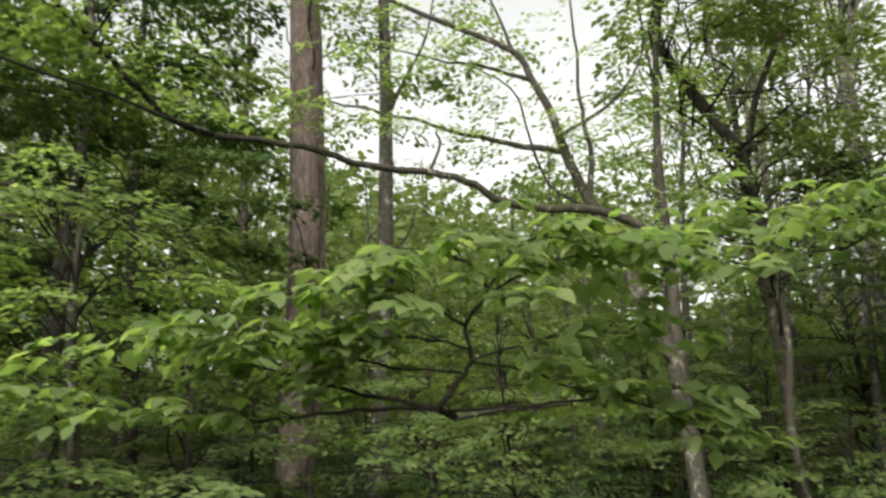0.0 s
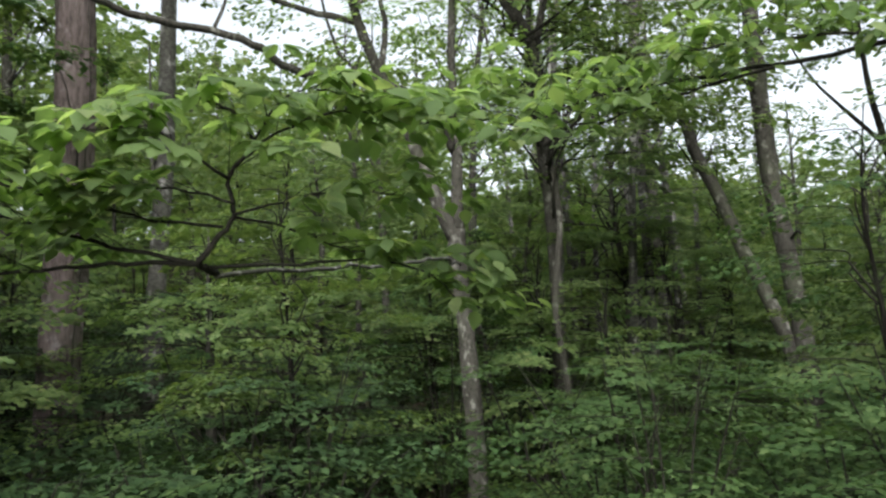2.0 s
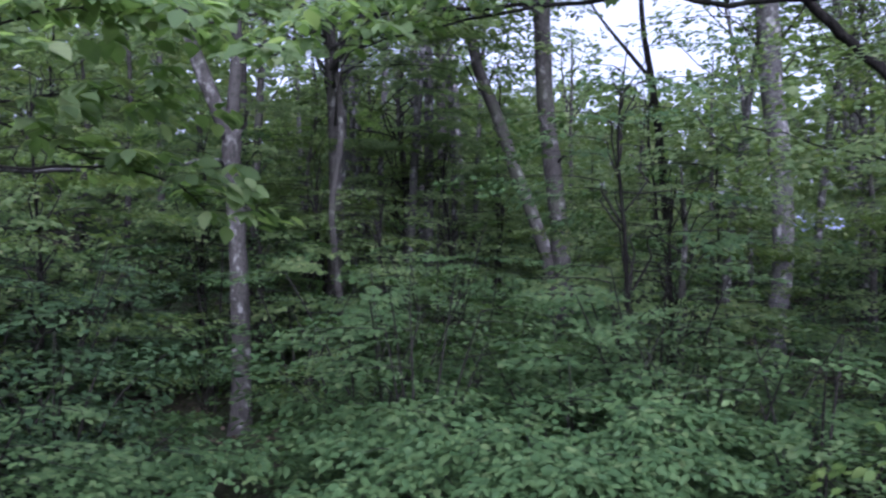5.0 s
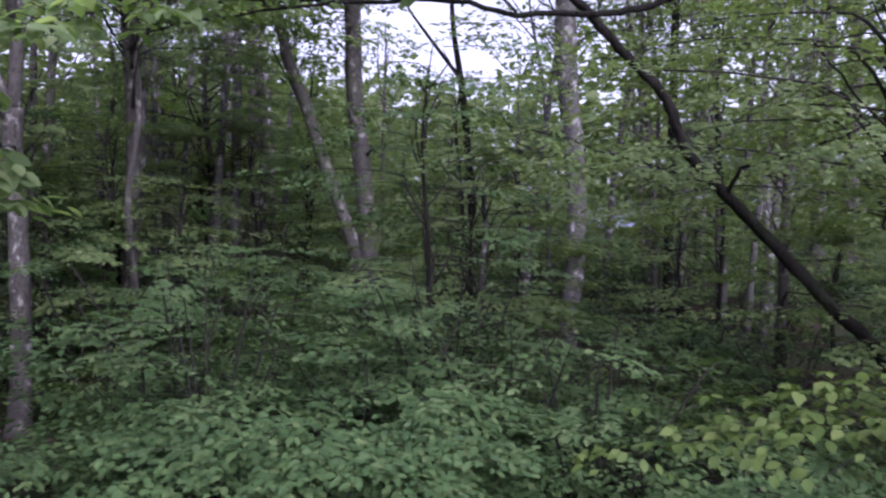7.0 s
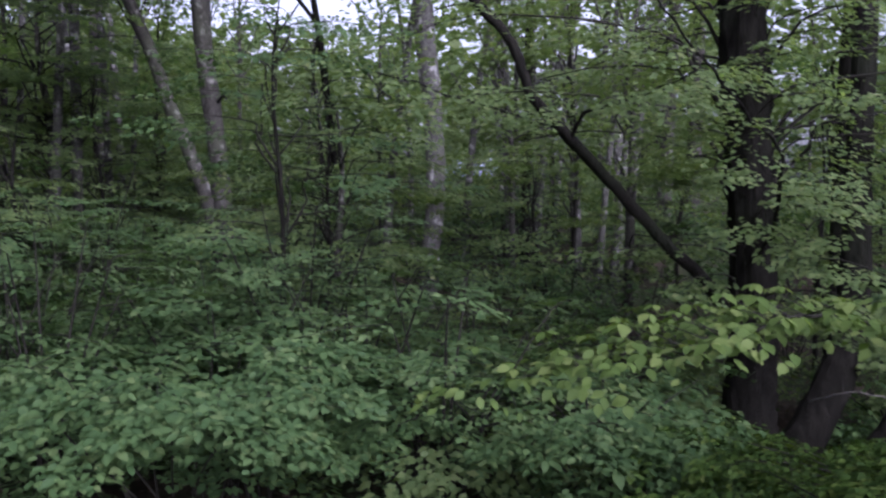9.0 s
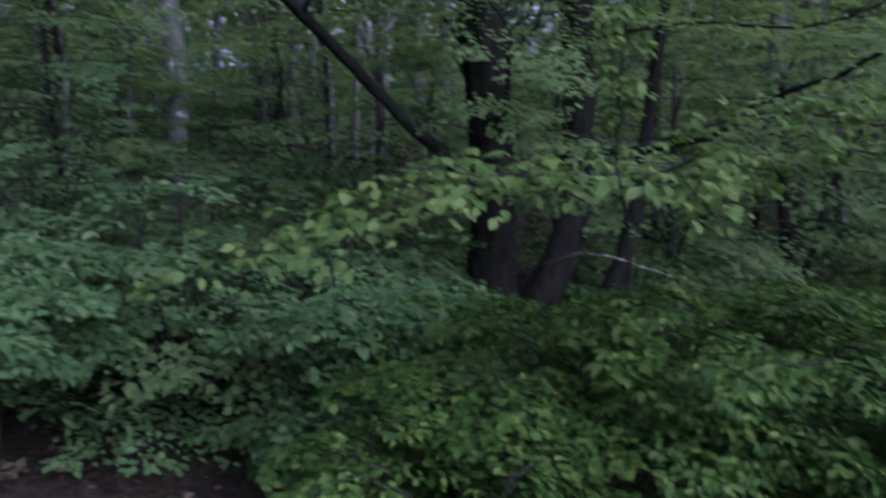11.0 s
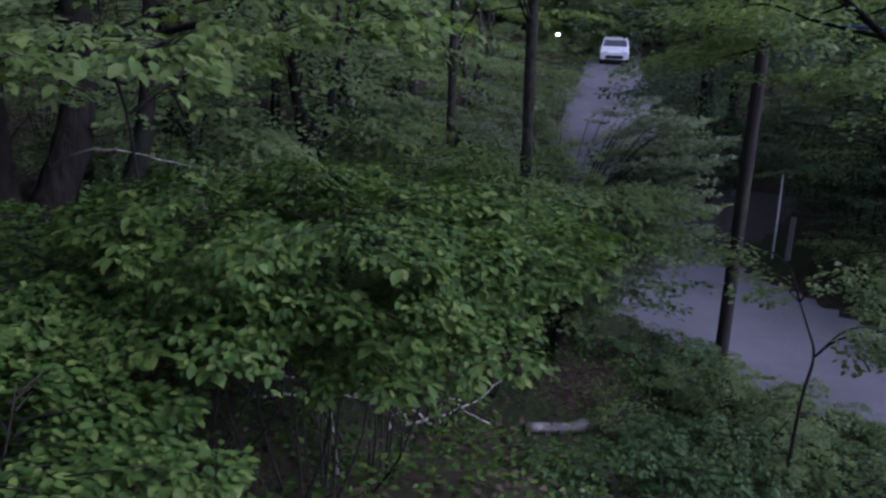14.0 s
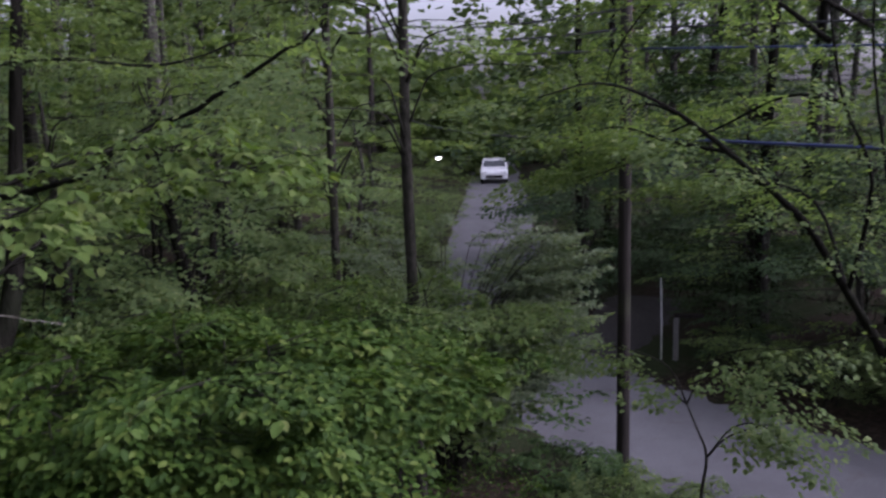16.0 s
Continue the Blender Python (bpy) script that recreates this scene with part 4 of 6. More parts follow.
leafy_branch("leafy_branch", (1.8, 3.58, 6.40), "bright young leaves on a dark low branch", (
    ([(1.95, 3.68, 6.38), (1.80, 3.56, 6.41), (1.83, 3.50, 6.49), (1.89, 3.41, 6.62), (1.84, 3.37, 6.78), (1.91, 3.26, 6.91), (1.81, 3.25, 7.04), (1.65, 3.26, 7.10)], 0.02, 0.005, 0.55),
    ([(1.80, 3.57, 6.41), (1.49, 3.77, 6.50), (1.21, 3.93, 6.60), (0.99, 4.05, 6.68), (0.65, 4.18, 6.78)], 0.012, 0.004, 0.15),
    ([(1.80, 3.57, 6.41), (1.56, 3.80, 6.43), (1.35, 4.01, 6.42), (0.97, 4.25, 6.41), (0.61, 4.43, 6.47), (0.1, 4.6, 6.56), (-0.4, 4.7, 6.6)], 0.013, 0.004, 0.35),
    ([(1.86, 3.60, 6.40), (2.32, 3.50, 6.42), (2.69, 3.37, 6.44), (2.98, 3.29, 6.37), (3.12, 3.25, 6.24)], 0.009, 0.004, 0.65),
    ([(1.84, 3.37, 6.78), (1.57, 3.32, 6.89), (1.42, 3.30, 6.94), (1.15, 3.35, 6.90)], 0.008, 0.003, 0.3),
    ([(1.90, 3.27, 6.90), (1.99, 3.06, 6.98), (2.12, 2.89, 7.02), (2.3, 2.72, 7.0)], 0.008, 0.003, 0.2),
    ([(1.88, 3.40, 6.62), (2.12, 3.28, 6.69), (2.35, 3.17, 6.74), (2.6, 3.05, 6.72)], 0.008, 0.003, 0.3),
    ([(1.86, 3.45, 6.57), (1.56, 3.55, 6.60), (1.20, 3.63, 6.68), (0.87, 3.67, 6.74), (0.58, 3.69, 6.73)], 0.008, 0.003, 0.15),
    ([(1.87, 3.38, 6.67), (1.68, 3.44, 6.72), (1.44, 3.53, 6.73), (1.19, 3.60, 6.73)], 0.007, 0.003, 0.2),
    ([(1.90, 3.44, 6.62), (2.22, 3.39, 6.57), (2.46, 3.34, 6.48), (2.71, 3.26, 6.47)], 0.008, 0.003, 0.2),
    ([(1.90, 3.27, 6.90), (1.92, 3.09, 7.06), (2.01, 2.95, 7.12), (2.15, 2.81, 7.07)], 0.007, 0.003, 0.2),
), 0.12, leaf_bright_single, leaf_bright, 201, 295, 6, 0.24, 0.043, "leafy branches", 4)

leafy_branch("leafy_branch", (4.0, 2.7, 7.40), "bright leaves hanging from the tip of the overhead bough", (
    ([(4.6, 1.85, 7.47), (4.2, 2.2, 7.35), (3.8, 2.4, 7.2), (3.4, 2.5, 7.05)], 0.012, 0.004, 0.1),
    ([(4.3, 2.35, 7.44), (3.7, 2.6, 7.3), (3.2, 2.6, 7.1), (2.8, 2.5, 6.9)], 0.012, 0.004, 0.1),
    ([(3.95, 2.72, 7.4), (3.5, 3.0, 7.35), (3.1, 3.1, 7.2), (2.75, 3.1, 7.1)], 0.010, 0.004, 0.1),
    ([(4.84, 1.38, 7.5), (4.4, 1.6, 7.5), (4.0, 1.9, 7.45), (3.7, 2.1, 7.4)], 0.010, 0.004, 0.1),
    ([(5.0, 1.02, 7.46), (4.6, 1.2, 7.6), (4.3, 1.5, 7.7), (4.1, 1.7, 7.8)], 0.010, 0.004, 0.1),
), 0.1, leaf_bright_single, leaf_bright, 202, 295, 5, 0.36, 0.04, "leafy branches", 7)


# ---- shrubs in front of the camera ----
def shrub(name, x, y, top, r, label, seed, mat_all, size=0.085, stems=7, n=70, tips=0, group="shrubs", fans=5, skirt=0.35, tip_size=1.6, tip_one=None, tip_all=None):
    """Arching stems, each with drooping sprays set one over another; the shoots end in a few large young leaves."""
    g = gz(x, y)
    t = thing(name, (x, y, g), label, "shrub", group)
    rng = rng_for(seed)
    groups, w, young = [], Wood(), []
    h = top - g
    high = skirt >= 0.6
    for s in range(stems):
        a = 2 * math.pi * (s + rng.random()) / stems
        rr = r * rng.uniform(0.45, 1.0)
        hh = h * rng.uniform(0.85 if high else 0.75, 1.0) * (1 - (0.10 if high else 0.25) * (rr / r) ** 2)
        end = np.array([math.cos(a) * rr, math.sin(a) * rr, hh])
        foot = 0.12
        kink = rng.normal(0, 0.12, 3) * np.array([1, 1, 0.3])
        path = smooth_path([(math.cos(a) * foot, math.sin(a) * foot, -0.1), end * np.array([0.45, 0.45, 0.4]) + kink, end * np.array([0.75, 0.75, 0.82]) - kink, end], 4)
        ws = Wood()
        ws.tube(path, np.linspace(0.009, 0.003, len(path)), 6)
        part("stem", ws.mesh("stem"), twig_wood, t)
        for k in range(fans):
            i = int(len(path) * (skirt + (0.97 - skirt) * k / fans))
            b = a + rng.normal(0, 1.0)
            c = path[min(i, len(path) - 1)] + np.array([0, 0, rng.uniform(-0.12, 0.06) if high else 0.0])
            ln = r * rng.uniform(0.45, 0.9)
            at = c + np.array([x, y, g])
            groups.append(tier(rng, at, b, ln, ln * rng.uniform(0.55, 0.8), int(n * ln / (r * 0.55)), size, 0.26, 0.12, 0.018, 0.24, 0.4, 0.22))
            tip = c + np.array([math.cos(b) * ln, math.sin(b) * ln, ln * (0.14 - 0.225)])
            w.tube(np.array([c, (c + tip) / 2 + np.array([0, 0, 0.05]), tip]), [0.005, 0.003, 0.001], 4)
            if tips:
                for f in (0.45, 0.75):
                    v = b + rng.choice((-1, 1)) * rng.uniform(0.5, 0.9)
                    at = c * (1 - f) + tip * f + np.array([math.cos(v), math.sin(v), 0.0]) * ln * rng.uniform(0.15, 0.32) + np.array([x, y, g + 0.03])
                    young.append(rosette(rng, at, np.array([math.cos(v), math.sin(v)]), size * tip_size * rng.uniform(0.7, 1.0), 4, rng.uniform(0.2, 0.6)))
                young.append(rosette(rng, tip + np.array([x, y, g + 0.02]), np.array([math.cos(b), math.sin(b)]), size * tip_size, 5, rng.uniform(0.3, 0.7)))
    part("branchwork", w.mesh("branchwork"), twig_wood, t, kind="stuff")
    crown(t, groups, mat_all, "foliage", 2 if tips and high else 0, width=1.1)
    if tips:
        lv = together(young)
        order = np.argsort(-lv[0][:, 2] + rng.normal(0, 0.3, len(lv[0])))
        lv = tuple(q[order] for q in lv)
        single_leaves(t, tuple(q[:150] for q in lv), tip_one or leaf_tip_single, 150)
        if len(order) > 150:
            crown(t, [tuple(q[150:] for q in lv)], tip_all or leaf_tip, "shoot_tip", 2, width=1.1)
    return t


FRONT = (
    (5.4, 2.3, 5.05, 1.1, "broad-leaved green shrub below the house", 301, 1, 0.86),
    (6.6, 3.9, 4.9, 1.2, "broad-leaved green shrub below the trees", 302, 1, 0.4),
    (6.6, 0.4, 4.65, 1.2, "low spreading shrub under the leaning limb", 303, 1, 0.62),
    (3.9, 5.9, 4.7, 1.2, "dense shrub beside the forked tree", 304, 1, 0.4),
    (3.95, -2.7, 4.92, 0.75, "fresh green shrub spreading like an umbrella over the slope", 305, 0, 0.92),
    (4.45, -3.4, 4.6, 1.1, "fresh green shrub spreading like an umbrella over the slope", 306, 0, 0.9),
    (5.5, -4.6, 4.45, 1.2, "fresh green shrub leaning down the slope", 307, 0, 0.75),
    (3.3, -0.8, 4.5, 0.65, "fresh green shrub below the house", 308, 0, 0.7),
    (5.6, -1.2, 4.15, 1.1, "dark green shrub at the old tree's foot", 309, 1, 0.5),
    (6.4, -3.2, 4.1, 1.2, "dark green shrub at the old tree's foot", 310, 0, 0.6),
    (4.6, -2.3, 4.62, 1.1, "fresh green shrub spreading over the slope", 314, 0, 0.85),
    (5.5, -3.3, 4.45, 1.1, "fresh green shrub spreading over the slope", 315, 0, 0.8),
    (7.6, -5.2, 4.45, 1.35, "green shrub on the bank beneath the slim trees", 311, 0, 0.6),
    (6.4, -6.0, 4.4, 1.25, "green shrub on the bank beneath the slim trees", 312, 0, 0.68),
)
for x, y, top, r, label, seed, deep, skirt in FRONT:
    shrub("shrub", x, y, top, r, label, seed, leaf_mid if seed in (311, 312) else leaf_deep if deep else leaf_fresh, 0.064 if deep else 0.049, 12 if deep else 10, 100 if deep else 150, 1, tip_size=1.6 if deep else 1.85, tip_one=leaf_cool_single if deep else None, tip_all=leaf_cool if deep else None, fans=6 if deep else 7, skirt=skirt)


def sapling_branch():
    x, y = 4.7, -2.1
    g = gz(x, y)
    leafy_branch("sapling", (x, y, g), "young tree with pale green leaves on level branches", (
        ([(4.7, -2.1, g - 0.1), (4.6, -2.05, 4.2), (4.45, -2.0, 5.1), (4.4, -1.9, 5.6), (4.3, -1.9, 6.3)], 0.013, 0.006, 0.75),
        ([(4.45, -2.0, 5.35), (4.3, -1.57, 5.5), (4.2, -1.05, 5.48), (4.12, -0.51, 5.3), (4.0, -0.1, 5.2)], 0.012, 0.004, 0.05),
        ([(4.43, -1.95, 5.4), (4.1, -2.1, 5.55), (3.8, -2.0, 5.6), (3.5, -1.8, 5.6)], 0.010, 0.004, 0.05),
        ([(4.3, -1.57, 5.5), (3.95, -1.3, 5.55), (3.7, -1.0, 5.5), (3.5, -0.7, 5.42)], 0.010, 0.004, 0.05),
        ([(4.45, -2.0, 5.2), (4.6, -2.6, 5.5), (4.4, -3.1, 5.6), (4.3, -3.5, 5.5)], 0.010, 0.004, 0.05),
        ([(4.4, -1.9, 5.6), (4.0, -2.4, 5.8), (3.7, -2.7, 5.8), (3.4, -2.9, 5.7)], 0.010, 0.004, 0.05),
    ), 0.072, leaf_pale_single, leaf_pale, 221, 295, 5, 0.22, 0.028, "", 9)


sapling_branch()


def feathery_bush():
    """Grey-green bush of thin arching shoots beside the lane, each a plume of small leaves."""
    x, y = 7.8, -8.3
    g = gz(x, y)
    t = thing("roadside_bush", (x, y, g), "grey-green feathery bush arching over the lane's edge", "bush")
    rng = rng_for(231)
    w, groups = Wood(), []
    for k in range(170):
        a = rng.uniform(0, 2 * math.pi) if k < 50 else rng.normal(-2.2, 0.55)
        r = rng.uniform(0.6, 1.6) if k < 50 else rng.uniform(1.0, 1.75)
        h = rng.uniform(2.1, 4.0) - 0.5 * r
        p = smooth_path([(math.cos(a) * 0.1, math.sin(a) * 0.1, -0.1), (math.cos(a) * r * 0.3, math.sin(a) * r * 0.3, h * 0.6), (math.cos(a) * r * 0.7, math.sin(a) * r * 0.7, h * 0.95), (math.cos(a) * r, math.sin(a) * r, h + 0.12)], 5)
        w.tube(p, np.linspace(0.009, 0.002, len(p)), 4)
        q = p + np.array([x, y, g])
        for j in range(7):
            i = int((len(q) - 1) * (0.3 + 0.7 * j / 6))
            groups.append(tier(rng, q[i], a + rng.normal(0, 0.28), 0.42 if j < 6 else 0.5, 0.16, 54, 0.068, 0.05, 0.22, 0.012, 0.35, 0.5, 0.0))
    part("branchwork", w.mesh("branchwork"), twig_wood, t, kind="stuff")
    crown(t, groups, leaf_grey, "foliage", width=0.85)


feathery_bush()


def tiered_trees():
    """Mid-height trees of dense level foliage that fill the wood's edge."""
    spec = (
        (0.9, 10.6, 7.6, 13.5, 2.5, leaf_deep, 0.12, 54, 401, "shady tree with dense green foliage"),
        (-1.2, 9.4, 7.4, 13.0, 2.5, leaf_mid, 0.12, 48, 402, "shady tree with dense green foliage"),
        (2.4, 14.2, 6.0, 15.5, 2.8, leaf_mid, 0.15, 48, 418, "shady tree with dense green foliage"),
        (-0.6, 12.6, 5.5, 15.0, 2.8, leaf_deep, 0.15, 50, 419, "shady tree with dense green foliage"),
        (0.7, 7.6, 6.0, 8.7, 1.7, leaf_bright, 0.11, 24, 403, "young tree with shaded green leaves"),
        (-0.7, 6.9, 6.3, 8.4, 1.6, leaf_bright, 0.11, 18, 404, "young tree with shaded green leaves"),
        (2.2, 9.4, 3.9, 8.0, 1.8, leaf_mid, 0.11, 30, 405, "bushy young tree beside the pine"),
        (14.2, 9.6, 6.2, 10.0, 3.0, leaf_bright, 0.12, 42, 406, "spreading tree with level yellow-green tiers"),
        (10.4, 8.3, 8.6, 12.6, 2.4, leaf_bright, 0.105, 28, 420, "tree with open tiers of young leaves"),
        (16.5, 12.2, 6.0, 10.5, 3.0, leaf_mid, 0.13, 30, 407, "spreading shady tree deep in the wood"),
        (9.6, 9.2, 3.8, 8.2, 2.0, leaf_mid, 0.11, 32, 408, "bushy young tree behind the forked tree"),
        (5.2, 9.6, 3.8, 7.6, 2.0, leaf_bright, 0.11, 30, 409, "bushy young tree between the trunks"),
        (8.0, 11.2, 4.2, 9.0, 2.3, leaf_bright, 0.12, 32, 410, "bushy young tree behind the forked tree"),
        (11.0, 3.0, 3.8, 7.0, 2.0, leaf_mid, 0.105, 26, 411, "young tree with level tiers of leaves"),
        (12.6, -0.9, 4.5, 8.6, 2.0, leaf_mid, 0.11, 26, 412, "young tree with level tiers of leaves"),
        (9.8, -4.2, 3.0, 6.2, 1.9, leaf_mid, 0.10, 26, 413, "young tree with level tiers of leaves"),
        (11.6, -7.4, 2.2, 6.4, 2.1, leaf_mid, 0.11, 28, 414, "young tree beside the lane"),
        (14.5, -8.5, 2.6, 7.4, 2.4, leaf_mid, 0.12, 28, 415, "young tree beside the lane"),
        (18.0, -13.0, 2.6, 8.0, 2.6, leaf_mid, 0.14, 28, 416, "young tree beside the lane"),
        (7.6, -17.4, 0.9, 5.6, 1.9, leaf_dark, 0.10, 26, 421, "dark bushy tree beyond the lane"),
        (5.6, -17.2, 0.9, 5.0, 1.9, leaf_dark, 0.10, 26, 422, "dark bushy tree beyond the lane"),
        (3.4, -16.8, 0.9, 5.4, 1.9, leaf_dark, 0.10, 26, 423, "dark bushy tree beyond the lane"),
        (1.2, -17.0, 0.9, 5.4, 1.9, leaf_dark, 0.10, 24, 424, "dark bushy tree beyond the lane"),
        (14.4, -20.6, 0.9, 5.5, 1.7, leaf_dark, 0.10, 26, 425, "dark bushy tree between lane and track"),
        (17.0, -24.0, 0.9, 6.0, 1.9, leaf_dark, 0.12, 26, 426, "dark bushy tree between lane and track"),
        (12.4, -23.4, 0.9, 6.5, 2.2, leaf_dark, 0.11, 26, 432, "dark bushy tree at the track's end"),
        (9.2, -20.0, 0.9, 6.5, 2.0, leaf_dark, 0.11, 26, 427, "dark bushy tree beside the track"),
        (12.5, -10.2, 1.4, 5.0, 1.7, leaf_mid, 0.10, 24, 428, "bushy young tree above the lane"),
        (15.0, -12.6, 1.4, 5.6, 1.8, leaf_mid, 0.11, 24, 429, "bushy young tree above the lane"),
        (20.5, -17.8, 1.2, 6.0, 2.0, leaf_mid, 0.13, 24, 430, "bushy young tree above the lane"),
        (28.5, -24.5, 1.2, 7.5, 2.6, leaf_mid, 0.18, 24, 431, "bushy young tree above the lane"),
        (24.0, -16.5, 2.6, 9.0, 3.0, leaf_mid, 0.17, 28, 417, "young tree beside the lane"),
    )
    for x, y, z0, z1, reach, mat, size, tiers, seed, label in spec:
        t = tree_base("tiered_tree", x, y, label, group="tiered trees")
        g = gz(x, y)
        rng = rng_for(seed)
        r = 0.035 + 0.012 * (z1 - g)
        p = trunk(t, [(x, y, g - 0.3, r), (x + rng.normal(0, 0.08), y + rng.normal(0, 0.08), g + (z1 - g) * 0.4, r * 0.75), (x + rng.normal(0, 0.15), y, g + (z1 - g) * 0.75, r * 0.45), (x, y, z1, 0.01)], bark_grey, 9, 5, 0.04, seed, 1.2)
        canopy(t, rng, p, z0, z1, reach, tiers, 185, size * 0.82, mat, twig_wood, 1.2, 0.85)


tiered_trees()


# ---- lane side: low plants, near twigs, poles, cables, vehicles ----
def bank_shrubs():
    for x, y, top, r, seed, mat in ((4.4, -7.9, 1.95, 0.9, 321, leaf_mid), (3.4, -8.6, 1.5, 0.8, 322, leaf_deep), (5.3, -9.0, 1.35, 0.7, 323, leaf_mid), (2.6, -7.8, 1.75, 0.8, 324, leaf_mid), (6.2, -9.7, 1.15, 0.6, 325, leaf_mid),
                                    (4.2, -7.0, 1.9, 0.6, 326, leaf_deep), (7.0, -9.9, 1.3, 0.6, 327, leaf_deep), (3.6, -5.4, 2.4, 0.7, 328, leaf_deep), (5.0, -10.2, 1.0, 0.6, 329, leaf_mid), (3.6, -10.1, 0.95, 0.6, 330, leaf_mid), (2.2, -9.8, 1.1, 0.7, 331, leaf_deep),
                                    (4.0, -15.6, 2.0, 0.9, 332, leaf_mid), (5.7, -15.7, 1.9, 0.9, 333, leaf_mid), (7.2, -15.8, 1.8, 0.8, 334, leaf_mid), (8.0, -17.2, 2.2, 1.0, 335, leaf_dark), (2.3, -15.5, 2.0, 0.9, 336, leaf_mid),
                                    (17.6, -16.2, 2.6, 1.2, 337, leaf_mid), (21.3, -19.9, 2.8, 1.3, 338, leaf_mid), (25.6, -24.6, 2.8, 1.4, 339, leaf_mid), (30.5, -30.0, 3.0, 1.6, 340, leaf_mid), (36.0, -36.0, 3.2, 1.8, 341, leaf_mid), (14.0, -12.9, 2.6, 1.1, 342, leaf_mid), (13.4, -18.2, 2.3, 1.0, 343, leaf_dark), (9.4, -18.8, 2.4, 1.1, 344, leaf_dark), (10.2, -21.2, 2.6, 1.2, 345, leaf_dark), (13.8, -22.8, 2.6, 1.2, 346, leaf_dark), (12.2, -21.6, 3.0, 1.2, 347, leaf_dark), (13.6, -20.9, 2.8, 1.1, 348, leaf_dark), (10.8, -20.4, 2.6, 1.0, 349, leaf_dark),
                                    (16.6, -15.2, 2.4, 1.0, 350, leaf_mid), (18.9, -17.4, 2.2, 1.0, 351, leaf_mid), (20.4, -18.8, 2.2, 1.0, 352, leaf_mid), (23.2, -21.8, 2.4, 1.1, 353, leaf_mid), (15.2, -13.8, 2.2, 0.9, 354, leaf_mid), (27.5, -26.6, 2.6, 1.2, 355, leaf_mid)):
        shrub("bank_shrub", x, y, top, r, "low leafy shrub on the bank above the lane", seed, mat, 0.062, 8, 82, 0, "bank shrubs", 5)


def lane_sapling():
    g = gz(3.72, -7.5)
    t = thing("sapling", (3.72, -7.5, g), "thin forked sapling with sparse leaves over the lane", "sapling")
    limb(t, [(3.66, -7.45, g - 0.1), (3.70, -7.54, 2.2), (3.73, -7.69, 2.66), (3.85, -7.72, 2.9), (3.98, -7.75, 3.1)], 0.022, 0.008, twig_wood, "stem", 7, 4, 0.03, 232)
    q1 = limb(t, [(3.73, -7.69, 2.66), (3.6, -7.85, 2.85), (3.3, -8.0, 3.0), (2.9, -8.1, 3.1)], 0.012, 0.004, twig_wood, "branch", 6, 4, 0, 233)
    q2 = limb(t, [(3.98, -7.75, 3.1), (4.1, -7.7, 3.4), (4.3, -7.6, 3.55), (4.65, -7.5, 3.6)], 0.010, 0.004, twig_wood, "branch", 6, 4, 0, 234)
    q3 = limb(t, [(3.98, -7.75, 3.1), (3.85, -7.9, 3.5), (3.5, -7.9, 3.7), (3.0, -7.7, 3.85), (2.3, -7.7, 4.1)], 0.010, 0.004, twig_wood, "branch", 6, 4, 0, 235)
    rng = rng_for(236)
    gs = fringe(rng, q1, 8, 0.35, 0.25, 12, 0.06, 1.2, 0.3) + fringe(rng, q2, 8, 0.45, 0.35, 26, 0.06, 1.2, 0.1) + fringe(rng, q3, 14, 0.6, 0.5, 34, 0.065, 1.2, 0.2)
    for k, pts in enumerate(([(3.98, -7.75, 3.1), (4.25, -7.6, 3.35), (4.6, -7.45, 3.5), (4.95, -7.35, 3.55)], [(3.85, -7.9, 3.5), (3.5, -7.7, 3.55), (3.15, -7.5, 3.5), (2.8, -7.35, 3.4)], [(3.73, -7.69, 2.66), (3.5, -7.7, 3.0), (3.2, -7.6, 3.15), (2.85, -7.45, 3.1)])):
        gs += fringe(rng, limb(t, pts, 0.009, 0.003, twig_wood, "branch", 6, 4, 0, 237 + k), 16, 0.55, 0.4, 56, 0.06, 1.2, 0.1, droop=0.2, thick=0.015)
    crown(t, gs, leaf_mid, "foliage", 1)


def utility_pole(x, y, h, seed):
    g = 0.40
    t = thing("utility_pole", (x, y, g), "dark weathered wooden utility pole at the lane's edge", "utility pole", "utility poles")
    w = Wood()
    p = smooth_path([(0, 0, -0.4), (0.02, -0.01, h * 0.5), (0.04, -0.02, h)], 6)
    w.tube(p, np.linspace(0.098, 0.078, len(p)), 16, 0.012, rng_for(seed))
    part("post", w.mesh("post"), pole_wood, t)
    for k in range(3):
        z = h - 0.7 + 0.27 * k
        w = Wood()
        w.tube([(0.05, -0.12, z - 0.05), (0.05, -0.15, z - 0.02), (0.05, -0.15, z + 0.01), (0.05, -0.15, z + 0.05)], [0.025, 0.045, 0.028, 0.04], 10)
        part("insulator", w.mesh("insulator"), ceramic, t)
    w = Wood()
    w.tube([(0.14, 0, 4.9), (0.16, 0, 5.05), (0.14, 0, 5.2)], [0.02, 0.03, 0.02], 8)
    part("cable_clamp", w.mesh("cable_clamp"), steel, t)
    return t


def cable(name, a, b, sag, r, mat, label):
    a, b = np.array(a, float), np.array(b, float)
    u = np.linspace(0, 1, 26)[:, None]
    p = a * (1 - u) + b * u - np.array([0, 0, 1.0]) * sag * 4 * u * (1 - u)
    t = thing(name, tuple(a), label, "power line", "overhead lines")
    w = Wood()
    w.tube(p - a, np.full(26, r), 6)
    part("conductor", w.mesh("conductor"), mat, t)


